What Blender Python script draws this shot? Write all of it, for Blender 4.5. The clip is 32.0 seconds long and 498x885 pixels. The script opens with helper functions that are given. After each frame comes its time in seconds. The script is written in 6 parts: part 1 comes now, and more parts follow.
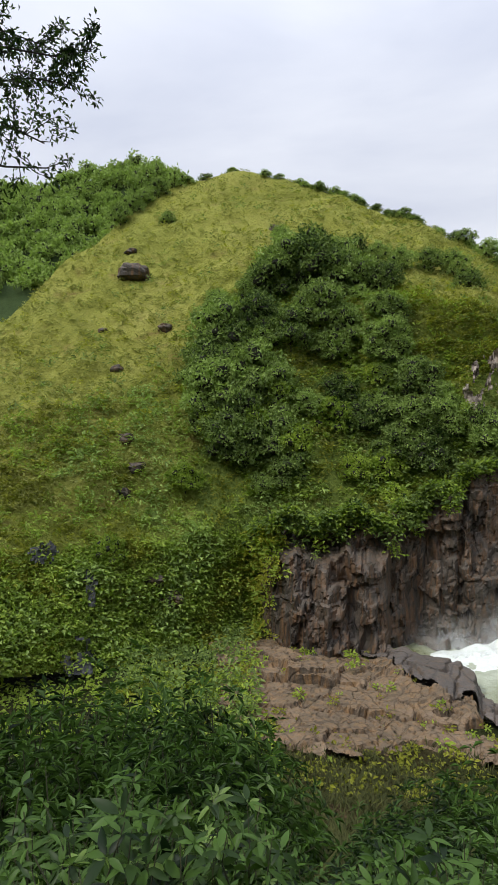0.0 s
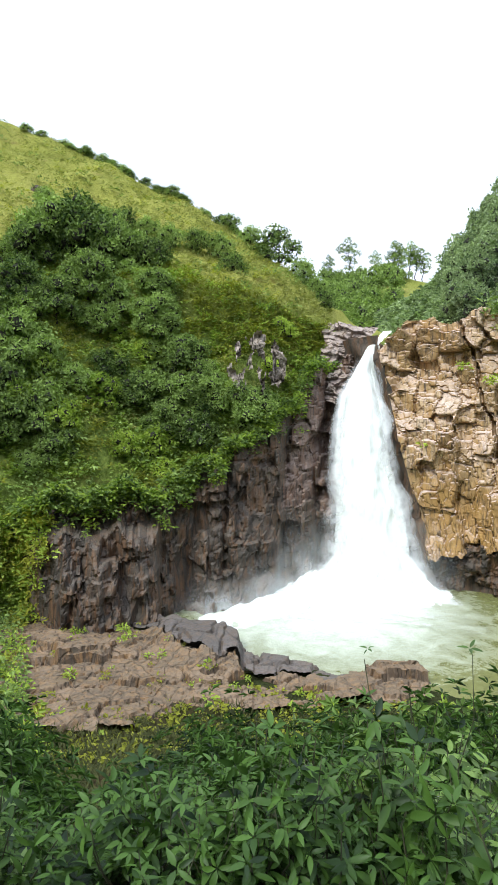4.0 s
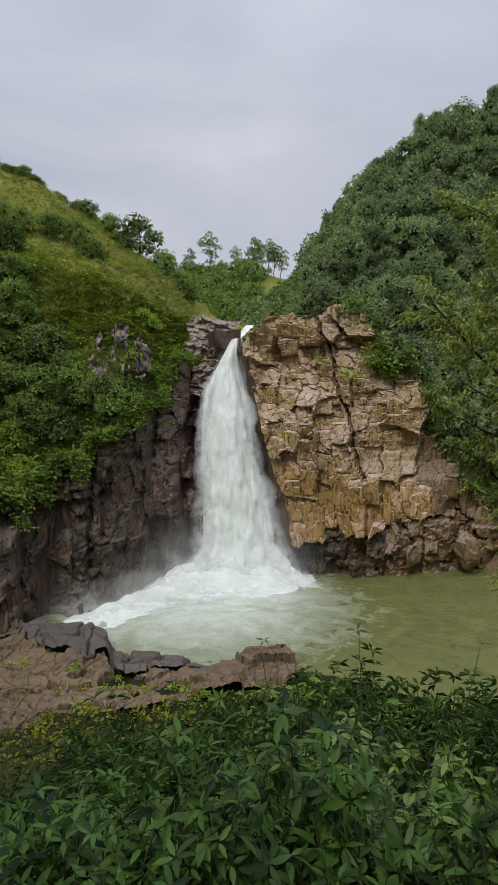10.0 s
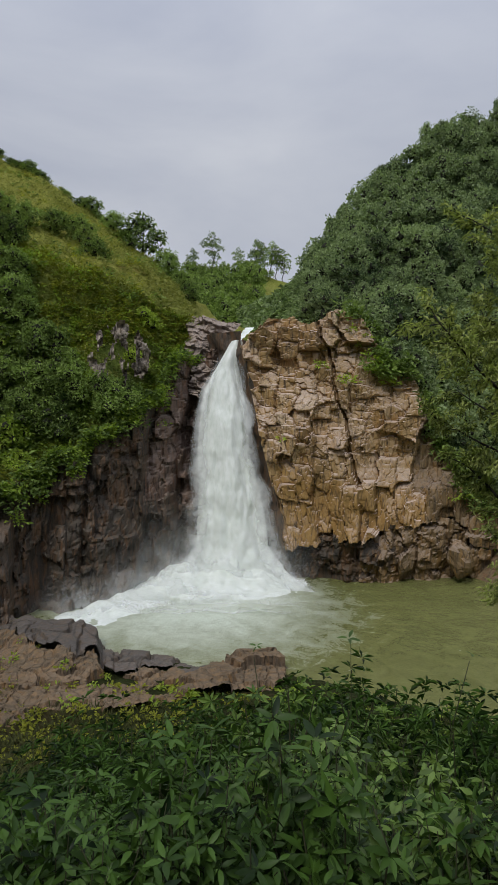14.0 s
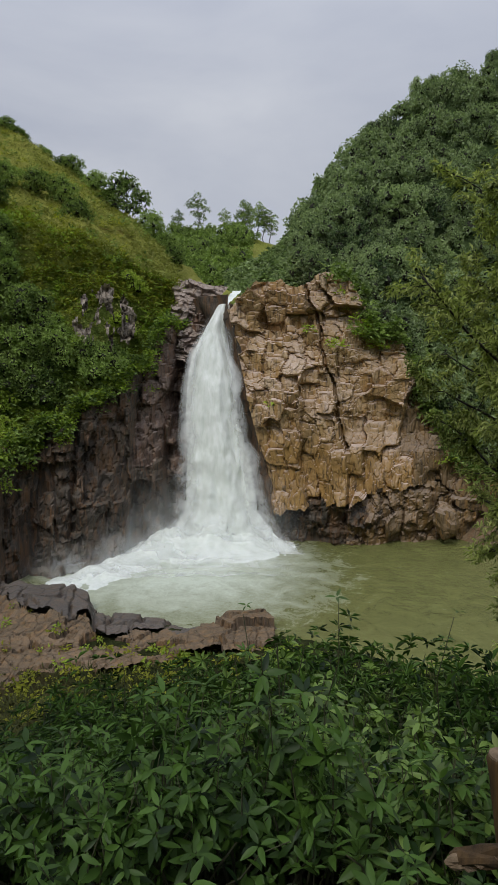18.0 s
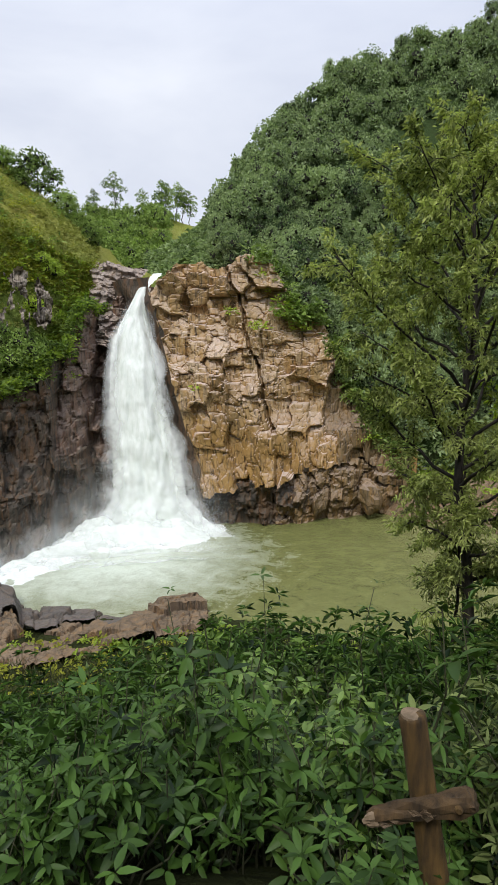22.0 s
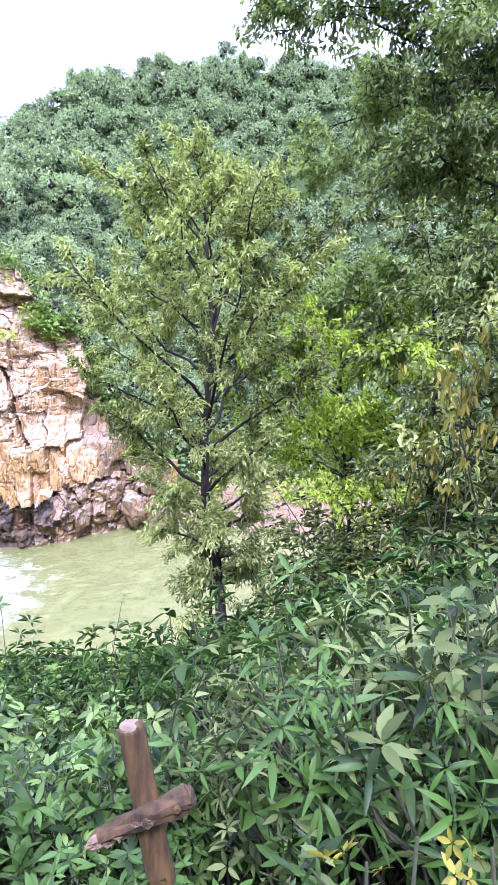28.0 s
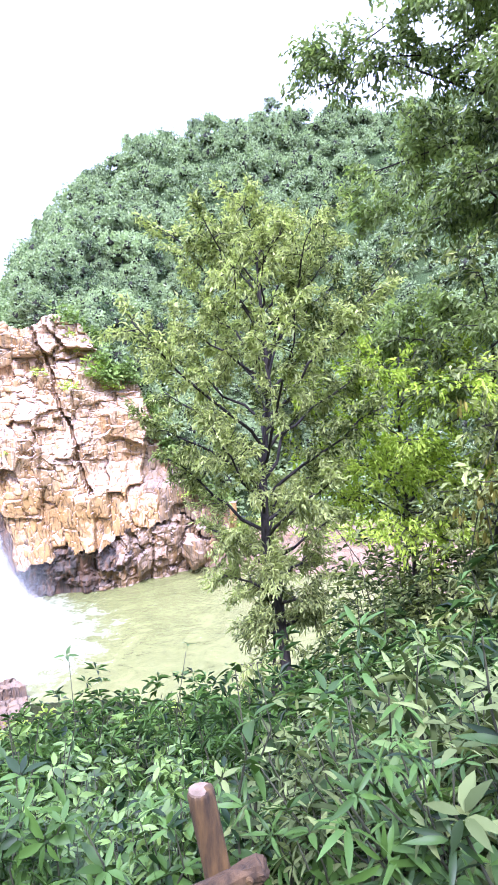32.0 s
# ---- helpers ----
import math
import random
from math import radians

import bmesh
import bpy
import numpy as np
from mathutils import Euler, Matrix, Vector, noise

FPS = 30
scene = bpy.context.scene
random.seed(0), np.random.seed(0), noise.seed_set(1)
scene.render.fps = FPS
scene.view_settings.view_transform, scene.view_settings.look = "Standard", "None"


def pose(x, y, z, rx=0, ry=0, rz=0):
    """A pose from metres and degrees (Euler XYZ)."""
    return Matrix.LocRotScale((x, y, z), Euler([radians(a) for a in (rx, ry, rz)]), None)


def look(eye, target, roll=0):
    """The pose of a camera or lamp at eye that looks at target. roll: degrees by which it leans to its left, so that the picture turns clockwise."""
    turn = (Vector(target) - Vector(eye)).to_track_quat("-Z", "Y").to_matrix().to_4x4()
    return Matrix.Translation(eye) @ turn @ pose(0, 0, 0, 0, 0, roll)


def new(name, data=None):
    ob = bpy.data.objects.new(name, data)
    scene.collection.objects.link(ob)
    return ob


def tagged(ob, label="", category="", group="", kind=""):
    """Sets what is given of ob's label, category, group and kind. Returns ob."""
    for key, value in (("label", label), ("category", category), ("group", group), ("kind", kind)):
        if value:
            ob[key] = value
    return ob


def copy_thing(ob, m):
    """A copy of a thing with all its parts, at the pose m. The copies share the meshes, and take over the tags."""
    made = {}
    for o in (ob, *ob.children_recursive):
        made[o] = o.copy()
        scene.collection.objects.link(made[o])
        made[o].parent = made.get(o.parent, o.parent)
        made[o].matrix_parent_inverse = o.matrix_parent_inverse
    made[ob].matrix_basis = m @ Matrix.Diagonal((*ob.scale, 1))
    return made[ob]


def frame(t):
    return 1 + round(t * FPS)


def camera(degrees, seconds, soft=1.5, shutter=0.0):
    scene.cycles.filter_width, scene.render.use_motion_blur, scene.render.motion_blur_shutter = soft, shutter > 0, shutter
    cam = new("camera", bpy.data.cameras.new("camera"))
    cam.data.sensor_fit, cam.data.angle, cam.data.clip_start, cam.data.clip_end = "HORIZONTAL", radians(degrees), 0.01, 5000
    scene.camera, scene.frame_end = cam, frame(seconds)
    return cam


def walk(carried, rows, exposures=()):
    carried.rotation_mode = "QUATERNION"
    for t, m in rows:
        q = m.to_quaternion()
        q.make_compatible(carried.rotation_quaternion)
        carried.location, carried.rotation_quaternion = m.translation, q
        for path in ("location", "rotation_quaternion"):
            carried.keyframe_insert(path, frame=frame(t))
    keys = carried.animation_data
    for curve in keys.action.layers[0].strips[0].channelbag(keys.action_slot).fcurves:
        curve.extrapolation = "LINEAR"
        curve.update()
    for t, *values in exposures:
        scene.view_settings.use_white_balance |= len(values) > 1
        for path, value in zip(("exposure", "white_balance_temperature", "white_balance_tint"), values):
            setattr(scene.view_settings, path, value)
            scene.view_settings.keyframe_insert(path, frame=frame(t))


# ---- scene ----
cam = camera(44.55, 32.0)
ROWS = [
    (0.0, -0.000, 0.000, 17.000, 90.00, 0.00, 0.00),
    (0.5, 0.013, -0.091, 17.005, 89.83, -0.24, -1.44),
    (1.0, 0.028, -0.016, 17.033, 89.44, -0.32, -2.87),
    (1.5, 0.047, -0.146, 17.034, 89.38, -0.30, -5.21),
    (2.0, 0.105, -0.338, 17.083, 88.89, -0.32, -8.86),
    (2.5, 0.145, -0.336, 17.095, 88.12, -0.14, -12.30),
    (3.0, 0.190, -0.340, 17.092, 87.92, 0.26, -15.26),
    (3.5, 0.220, -0.345, 17.086, 87.91, 0.35, -18.14),
    (4.0, 0.142, -0.385, 17.065, 87.65, 0.11, -21.19),
    (4.5, 0.103, -0.397, 17.059, 87.49, -0.12, -24.33),
    (6.5, 0.002, -0.224, 17.096, 87.11, -0.70, -32.43),
    (7.0, 0.011, -0.220, 17.087, 86.79, -0.82, -33.13),
    (7.5, 0.016, -0.218, 17.082, 86.51, -0.70, -33.53),
    (8.0, 0.027, -0.203, 17.067, 86.53, -0.64, -33.63),
    (8.5, 0.013, -0.228, 17.078, 86.92, -0.29, -33.22),
    (9.0, 0.028, -0.210, 17.070, 87.13, 0.23, -33.31),
    (9.5, 0.041, -0.196, 17.059, 87.23, 0.24, -33.63),
    (10.0, 0.058, -0.185, 17.048, 86.93, 0.66, -33.95),
    (10.5, 0.057, -0.181, 17.044, 87.18, 0.38, -33.94),
    (11.0, 0.060, -0.175, 17.044, 87.36, 0.24, -33.95),
    (11.5, 0.068, -0.164, 17.049, 87.45, 0.03, -34.17),
    (12.0, 0.068, -0.152, 17.056, 87.65, -0.39, -34.52),
    (12.5, 0.043, -0.181, 17.065, 87.62, -0.75, -34.43),
    (13.0, 0.021, -0.206, 17.081, 87.65, -0.90, -34.22),
    (13.5, 0.018, -0.208, 17.084, 87.54, -1.09, -34.17),
    (14.0, 0.022, -0.207, 17.083, 87.10, -1.18, -34.18),
    (14.5, 0.027, -0.200, 17.074, 86.54, -1.26, -34.28),
    (15.0, 0.023, -0.201, 17.072, 85.61, -1.34, -34.36),
    (15.5, 0.038, -0.188, 17.058, 84.63, -1.28, -34.40),
    (17.5, 0.019, -0.206, 17.065, 83.92, -0.82, -34.46),
    (18.0, 0.024, -0.206, 17.065, 83.84, -0.81, -35.32),
    (18.5, 0.033, -0.209, 17.062, 83.80, -0.63, -36.81),
    (19.0, 0.055, -0.212, 17.053, 83.58, -0.05, -38.49),
    (19.5, 0.066, -0.216, 17.048, 82.92, -0.18, -40.39),
    (20.0, 0.078, -0.215, 17.043, 82.42, -0.02, -42.03),
    (20.5, 0.082, -0.218, 17.040, 82.53, 0.07, -42.90),
    (21.0, 0.084, -0.219, 17.040, 82.56, 0.04, -43.01),
    (21.5, 0.085, -0.217, 17.041, 82.45, 0.08, -42.76),
    (22.0, 0.082, -0.221, 17.044, 82.33, 0.40, -42.34),
    (22.5, 0.088, -0.218, 17.039, 81.91, 0.29, -42.74),
    (23.0, 0.094, -0.222, 17.036, 81.44, 0.14, -43.81),
    (23.5, 0.106, -0.229, 17.033, 81.30, 0.26, -45.38),
    (24.0, 0.115, -0.241, 17.037, 81.30, 0.79, -47.79),
    (24.5, 0.126, -0.257, 17.043, 81.75, 0.91, -50.98),
    (25.0, 0.131, -0.276, 17.047, 82.15, 0.79, -53.70),
    (25.5, 0.128, -0.294, 17.056, 82.84, 0.73, -56.00),
    (27.5, 0.174, -0.340, 17.051, 82.82, 1.07, -61.83),
    (28.0, 0.179, -0.353, 17.052, 83.26, 0.40, -64.65),
    (28.5, 0.184, -0.367, 17.051, 83.21, 0.42, -67.18),
    (29.0, 0.180, -0.377, 17.055, 83.13, 0.53, -68.73),
    (29.5, 0.177, -0.388, 17.062, 82.89, 0.58, -69.52),
    (30.0, 0.177, -0.389, 17.065, 83.21, 0.50, -69.82),
    (30.5, 0.182, -0.380, 17.066, 83.61, 0.54, -68.87),
    (31.0, 0.173, -0.377, 17.077, 85.48, 0.64, -66.81),
    (31.5, 0.167, -0.367, 17.094, 87.14, 1.39, -64.38),
    (32.0, 0.177, -0.344, 17.094, 87.20, 2.71, -59.43),
]
# seconds, stops, kelvin, tint
EXPO = [(0.0, 0.0, 6700, 4), (1.0, 0.05, 6700, 4), (2.0, 0.7, 6600, 4), (3.0, 0.9, 6500, 4), (4.0, 0.66, 6200, 2), (4.5, 0.5, 6200, 2), (6.5, -0.42, 6600, 4), (9.0, -0.45, 6600, 4), (11.0, -0.6, 6600, 4), (13.0, -0.66, 6600, 4), (18.5, -0.62, 6600, 4), (20.0, -0.4, 6600, 3), (21.0, -0.08, 6600, 4), (22.0, 0.02, 6600, 4), (24.0, 0.2, 6500, 4), (25.5, 0.5, 6400, 4), (27.5, 1.83, 5150, 33), (30.0, 1.98, 5150, 33), (32.0, 2.12, 5150, 34)]
walk(cam, [(t, pose(x, y, z, rx, ry, rz)) for t, x, y, z, rx, ry, rz in ROWS], EXPO)

# ---------------------------------------------------------------- sky and sun
SUN_AZ, SUN_EL = 240.0, 50.0      # clockwise from +y, and above the horizon
world = bpy.data.worlds.new("overcast_sky")
scene.world = world
world.use_nodes = True
wn, wl = world.node_tree.nodes, world.node_tree.links
wn.clear()
w_out = wn.new("ShaderNodeOutputWorld")
w_bg = wn.new("ShaderNodeBackground")
w_bg.inputs["Strength"].default_value = 0.1
w_sky = wn.new("ShaderNodeTexSky")
w_sky.sky_type = "NISHITA"
w_sky.sun_disc = False
w_sky.sun_elevation = radians(SUN_EL)
w_sky.sun_rotation = radians(SUN_AZ)
w_sky.air_density, w_sky.dust_density = 1.0, 2.0
w_co = wn.new("ShaderNodeTexCoord")
w_map = wn.new("ShaderNodeMapping")
w_map.inputs["Scale"].default_value = (1.0, 1.0, 2.6)
w_n = wn.new("ShaderNodeTexNoise")
w_n.inputs["Scale"].default_value = 1.7
w_n.inputs["Detail"].default_value = 6.0
w_n.inputs["Roughness"].default_value = 0.5
w_n.inputs["Distortion"].default_value = 0.4
w_r = wn.new("ShaderNodeValToRGB")
w_r.color_ramp.elements[0].position, w_r.color_ramp.elements[0].color = 0.33, (6.0, 6.3, 8.0, 1)
w_r.color_ramp.elements[1].position, w_r.color_ramp.elements[1].color = 0.70, (8.8, 8.9, 10.2, 1)
w_mix = wn.new("ShaderNodeMix")
w_mix.data_type = "RGBA"
w_mix.inputs["Factor"].default_value = 0.9
wl.new(w_co.outputs["Generated"], w_map.inputs["Vector"])
wl.new(w_map.outputs["Vector"], w_n.inputs["Vector"])
wl.new(w_n.outputs["Fac"], w_r.inputs["Fac"])
wl.new(w_sky.outputs["Color"], w_mix.inputs["A"])
wl.new(w_r.outputs["Color"], w_mix.inputs["B"])
# an overcast sky is brighter overhead than low down
w_sep = wn.new("ShaderNodeSeparateXYZ")
wl.new(w_co.outputs["Generated"], w_sep.inputs["Vector"])
w_up = wn.new("ShaderNodeMath")
w_up.operation, w_up.use_clamp = "MULTIPLY_ADD", False
w_up.inputs[1].default_value, w_up.inputs[2].default_value = 1.7, 1.0
w_cube = wn.new("ShaderNodeMath")
w_cube.operation = "POWER"
w_cube.use_clamp = True
w_cube.inputs[1].default_value = 3.0
wl.new(w_sep.outputs["Z"], w_cube.inputs[0])
wl.new(w_cube.outputs[0], w_up.inputs[0])
w_max = wn.new("ShaderNodeMath")
w_max.operation = "MAXIMUM"
w_max.inputs[1].default_value = 0.55
wl.new(w_up.outputs[0], w_max.inputs[0])
w_mul = wn.new("ShaderNodeMix")
w_mul.data_type, w_mul.blend_type = "RGBA", "MULTIPLY"
w_mul.inputs["Factor"].default_value = 1.0
wl.new(w_mix.outputs["Result"], w_mul.inputs["A"])
wl.new(w_max.outputs[0], w_mul.inputs["B"])
wl.new(w_mul.outputs["Result"], w_bg.inputs["Color"])
wl.new(w_bg.outputs["Background"], w_out.inputs["Surface"])

sun_data = bpy.data.lights.new("sun", "SUN")
sun_data.energy = 1.9
sun_data.angle = radians(12)
sun_data.color = (1.0, 0.96, 0.9)
sun = new("sun", sun_data)
sa, se = radians(SUN_AZ), radians(SUN_EL)
sun.matrix_world = look((60 * math.sin(sa) * math.cos(se), 60 * math.cos(sa) * math.cos(se), 60 * math.sin(se)), (0, 0, 0))

# ---------------------------------------------------------------- materials
def material(name):
    m = bpy.data.materials.new(name)
    m.use_nodes = True
    n, l = m.node_tree.nodes, m.node_tree.links
    return m, n, l, n["Principled BSDF"]


def noise_node(n, l, scale, detail=5.0, rough=0.55, vec=None, distort=0.0):
    t = n.new("ShaderNodeTexNoise")
    t.inputs["Scale"].default_value = scale
    t.inputs["Detail"].default_value = detail
    t.inputs["Roughness"].default_value = rough
    t.inputs["Distortion"].default_value = distort
    if vec is not None:
        l.new(vec, t.inputs["Vector"])
    return t.outputs["Fac"]


def ramp(n, l, fac, stops):
    r = n.new("ShaderNodeValToRGB")
    e = r.color_ramp.elements
    while len(e) < len(stops):
        e.new(0.5)
    for k, (p, c) in zip(e, stops):
        k.position, k.color = p, (*c, 1)
    l.new(fac, r.inputs["Fac"])
    return r.outputs["Color"]


def blend(n, l, fac, a, b, how="MIX"):
    m = n.new("ShaderNodeMix")
    m.data_type, m.blend_type = "RGBA", how
    for key, v in (("Factor", fac), ("A", a), ("B", b)):
        if isinstance(v, (int, float)):
            m.inputs[key].default_value = v
        elif isinstance(v, tuple):
            m.inputs[key].default_value = (*v, 1)
        else:
            l.new(v, m.inputs[key])
    return m.outputs["Result"]


def calc(n, l, op, a, b=0.0, clamp=False):
    m = n.new("ShaderNodeMath")
    m.operation, m.use_clamp = op, clamp
    for i, v in enumerate((a, b)):
        if isinstance(v, (int, float)):
            m.inputs[i].default_value = v
        else:
            l.new(v, m.inputs[i])
    return m.outputs[0]


def place(n, l, scale=(1, 1, 1)):
    """World position, stretched."""
    g = n.new("ShaderNodeNewGeometry")
    m = n.new("ShaderNodeMapping")
    m.inputs["Scale"].default_value = scale
    l.new(g.outputs["Position"], m.inputs["Vector"])
    return m.outputs["Vector"]


def relief(n, l, b, height, strength, distance):
    k = n.new("ShaderNodeBump")
    k.inputs["Strength"].default_value = strength
    k.inputs["Distance"].default_value = distance
    l.new(height, k.inputs["Height"])
    l.new(k.outputs["Normal"], b.inputs["Normal"])


def leaf_material(name, dark, light, rough=0.5, tip=None, through_light=0.25, mix=(0.55, 0.45, 0.8), gloss=0.2):
    """Foliage: each leaf or clump its own tone, a little light comes through."""
    m, n, l, b = material(name)
    g = n.new("ShaderNodeNewGeometry")
    o = n.new("ShaderNodeObjectInfo")
    big = noise_node(n, l, mix[2], 3.0, 0.6, g.outputs["Position"])
    r = calc(n, l, "MULTIPLY", g.outputs["Random Per Island"], mix[0])
    r = calc(n, l, "ADD", r, calc(n, l, "MULTIPLY", big, mix[1]))
    r = calc(n, l, "ADD", r, calc(n, l, "MULTIPLY", calc(n, l, "SUBTRACT", o.outputs["Random"], 0.5), 0.5))
    mid = tuple((a + c) / 2 for a, c in zip(dark, light))
    stops = [(0.12, dark), (0.5, mid), (0.85, light)]
    if tip:
        stops.append((0.97, tip))
    col = ramp(n, l, r, stops)
    l.new(col, b.inputs["Base Color"])
    b.inputs["Roughness"].default_value = rough
    b.inputs["Specular IOR Level"].default_value = gloss
    t = n.new("ShaderNodeBsdfTranslucent")
    l.new(blend(n, l, 1.0, col, (1.0, 1.15, 0.5), "MULTIPLY"), t.inputs["Color"])
    mx = n.new("ShaderNodeMixShader")
    mx.inputs[0].default_value = through_light
    l.new(b.outputs[0], mx.inputs[1])
    l.new(t.outputs[0], mx.inputs[2])
    l.new(mx.outputs[0], n["Material Output"].inputs["Surface"])
    return m


def rock_material(name, tones, streak, dark, crack_scale=0.9, bump=0.5, wet=0.0, pale=(0.6, 0.48, 0.42), pale_top=0.9, crack_dark=0.45, pale_from=0.12, stain=None):
    """Jointed rock: tone by block, vertical water streaks, fine cracks and grain."""
    m, n, l, b = material(name)
    v = place(n, l)
    tall = place(n, l, (1.6, 1.6, 0.16))
    o = n.new("ShaderNodeObjectInfo")
    g = n.new("ShaderNodeNewGeometry")
    broad = noise_node(n, l, 0.22, 6.0, 0.6, v)
    t = calc(n, l, "ADD", calc(n, l, "MULTIPLY", broad, 0.75), calc(n, l, "MULTIPLY", o.outputs["Random"], 0.25))
    col = ramp(n, l, t, tones)
    if stain:                                     # iron-stained rock below a wavering level
        height = n.new("ShaderNodeSeparateXYZ")
        l.new(v, height.inputs["Vector"])
        low = calc(n, l, "ADD", height.outputs["Z"], calc(n, l, "MULTIPLY", calc(n, l, "SUBTRACT", noise_node(n, l, 0.3, 5.0, 0.6, v), 0.5), 16.0))
        part = calc(n, l, "DIVIDE", calc(n, l, "SUBTRACT", stain[1], low), 4.0, True)
        col = blend(n, l, calc(n, l, "MULTIPLY", part, 0.8), col, stain[0])
    st = noise_node(n, l, 1.3, 5.0, 0.6, tall, 0.4)
    col = blend(n, l, ramp(n, l, st, [(0.46, (0, 0, 0)), (0.62, (0.75, 0.75, 0.75))]), col, streak)
    st2 = noise_node(n, l, 2.4, 4.0, 0.6, tall, 0.6)
    col = blend(n, l, ramp(n, l, st2, [(0.52, (0, 0, 0)), (0.68, (0.85, 0.85, 0.85))]), col, dark)
    vo = n.new("ShaderNodeTexVoronoi")
    vo.feature = "DISTANCE_TO_EDGE"
    vo.inputs["Scale"].default_value = crack_scale
    jit = n.new("ShaderNodeMapping")
    jit.inputs["Scale"].default_value = (1.0, 1.0, 0.4)
    wob = blend(n, l, 0.12, v, n.new("ShaderNodeTexNoise").outputs["Color"], "ADD")
    l.new(wob, jit.inputs["Vector"])
    l.new(jit.outputs["Vector"], vo.inputs["Vector"])
    crack = ramp(n, l, vo.outputs["Distance"], [(0.0, (0, 0, 0)), (0.05, (1, 1, 1))])
    col = blend(n, l, calc(n, l, "MULTIPLY", calc(n, l, "SUBTRACT", 1.0, crack), crack_dark), col, tuple(c * 0.4 for c in dark))
    rust = noise_node(n, l, 0.35, 5.0, 0.6, place(n, l, (1, 1, 0.6)), 0.5)
    col = blend(n, l, ramp(n, l, rust, [(0.6, (0, 0, 0)), (0.74, (0.7, 0.7, 0.7))]), col, streak)
    # paler where the surface turns upward, broken up by noise
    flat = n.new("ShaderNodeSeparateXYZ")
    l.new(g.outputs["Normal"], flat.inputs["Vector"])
    upturned = calc(n, l, "MULTIPLY", calc(n, l, "SUBTRACT", flat.outputs["Z"], pale_from), calc(n, l, "MULTIPLY", noise_node(n, l, 0.9, 5.0, 0.6, v), 2.6), True)
    col = blend(n, l, calc(n, l, "MULTIPLY", upturned, pale_top), col, pale)
    grain = noise_node(n, l, 9.0, 6.0, 0.7, v)
    col = blend(n, l, 0.35, col, ramp(n, l, grain, [(0.3, (0.45, 0.45, 0.45)), (0.7, (1.25, 1.2, 1.15))]), "MULTIPLY")
    l.new(col, b.inputs["Base Color"])
    b.inputs["Roughness"].default_value = 0.85 - 0.4 * wet
    h = calc(n, l, "ADD", calc(n, l, "MULTIPLY", crack, 0.5), calc(n, l, "MULTIPLY", noise_node(n, l, 2.2, 8.0, 0.65, v), 1.0))
    relief(n, l, b, h, bump, 0.25)
    return m


def bark_material(name, a, c):
    m, n, l, b = material(name)
    v = place(n, l, (1, 1, 0.2))
    f = noise_node(n, l, 30.0, 5.0, 0.6, v)
    l.new(ramp(n, l, f, [(0.3, a), (0.7, c)]), b.inputs["Base Color"])
    b.inputs["Roughness"].default_value = 0.9
    relief(n, l, b, f, 0.6, 0.02)
    return m


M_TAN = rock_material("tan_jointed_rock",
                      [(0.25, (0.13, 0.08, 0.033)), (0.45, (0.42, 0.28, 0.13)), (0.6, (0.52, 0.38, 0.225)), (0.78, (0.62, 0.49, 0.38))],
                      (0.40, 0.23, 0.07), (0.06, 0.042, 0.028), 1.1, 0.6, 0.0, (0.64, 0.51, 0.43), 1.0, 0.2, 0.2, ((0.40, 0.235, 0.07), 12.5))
M_TOE = rock_material("brown_stained_rock", [(0.25, (0.07, 0.05, 0.032)), (0.5, (0.21, 0.14, 0.068)), (0.75, (0.34, 0.25, 0.16))],
                      (0.3, 0.17, 0.055), (0.045, 0.036, 0.028), 1.0, 0.6, 0.0, (0.36, 0.28, 0.22), 0.8, 0.3, 0.2)
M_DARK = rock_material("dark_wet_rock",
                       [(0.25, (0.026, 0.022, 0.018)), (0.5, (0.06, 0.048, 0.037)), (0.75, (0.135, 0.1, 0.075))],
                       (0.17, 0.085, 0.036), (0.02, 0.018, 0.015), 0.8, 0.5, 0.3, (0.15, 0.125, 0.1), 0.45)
M_LEDGE = rock_material("brown_ledge_rock",
                        [(0.25, (0.05, 0.038, 0.028)), (0.5, (0.135, 0.095, 0.063)), (0.75, (0.25, 0.18, 0.125))],
                        (0.27, 0.15, 0.06), (0.05, 0.04, 0.03), 0.8, 0.8, 0.1, (0.24, 0.175, 0.105), 0.4)
M_GREY = rock_material("grey_wet_ledge_rock", [(0.25, (0.05, 0.043, 0.038)), (0.5, (0.095, 0.082, 0.073)), (0.75, (0.16, 0.135, 0.118))], (0.13, 0.085, 0.05), (0.03, 0.027, 0.025), 0.5, 0.5, 0.4, (0.15, 0.13, 0.115), 0.3)
M_RUSTY = rock_material("reddish_brown_rock", [(0.25, (0.07, 0.05, 0.04)), (0.5, (0.16, 0.11, 0.088)), (0.75, (0.27, 0.2, 0.165))], (0.2, 0.1, 0.05), (0.04, 0.03, 0.025), 0.8, 0.6, 0.15, (0.32, 0.25, 0.21), 0.7)
M_STREAK = rock_material("dark_rock_with_white_streaks", [(0.3, (0.04, 0.032, 0.026)), (0.5, (0.12, 0.095, 0.08)), (0.66, (0.45, 0.39, 0.32))], (0.56, 0.49, 0.41), (0.03, 0.025, 0.018), 0.9, 0.6, 0.0, (0.36, 0.3, 0.24), 0.4)
M_WET = rock_material("black_wet_slab", [(0.3, (0.025, 0.027, 0.03)), (0.7, (0.06, 0.062, 0.068))], (0.04, 0.04, 0.042), (0.015, 0.016, 0.018), 0.5, 0.4, 0.8, (0.06, 0.06, 0.06), 0.1)
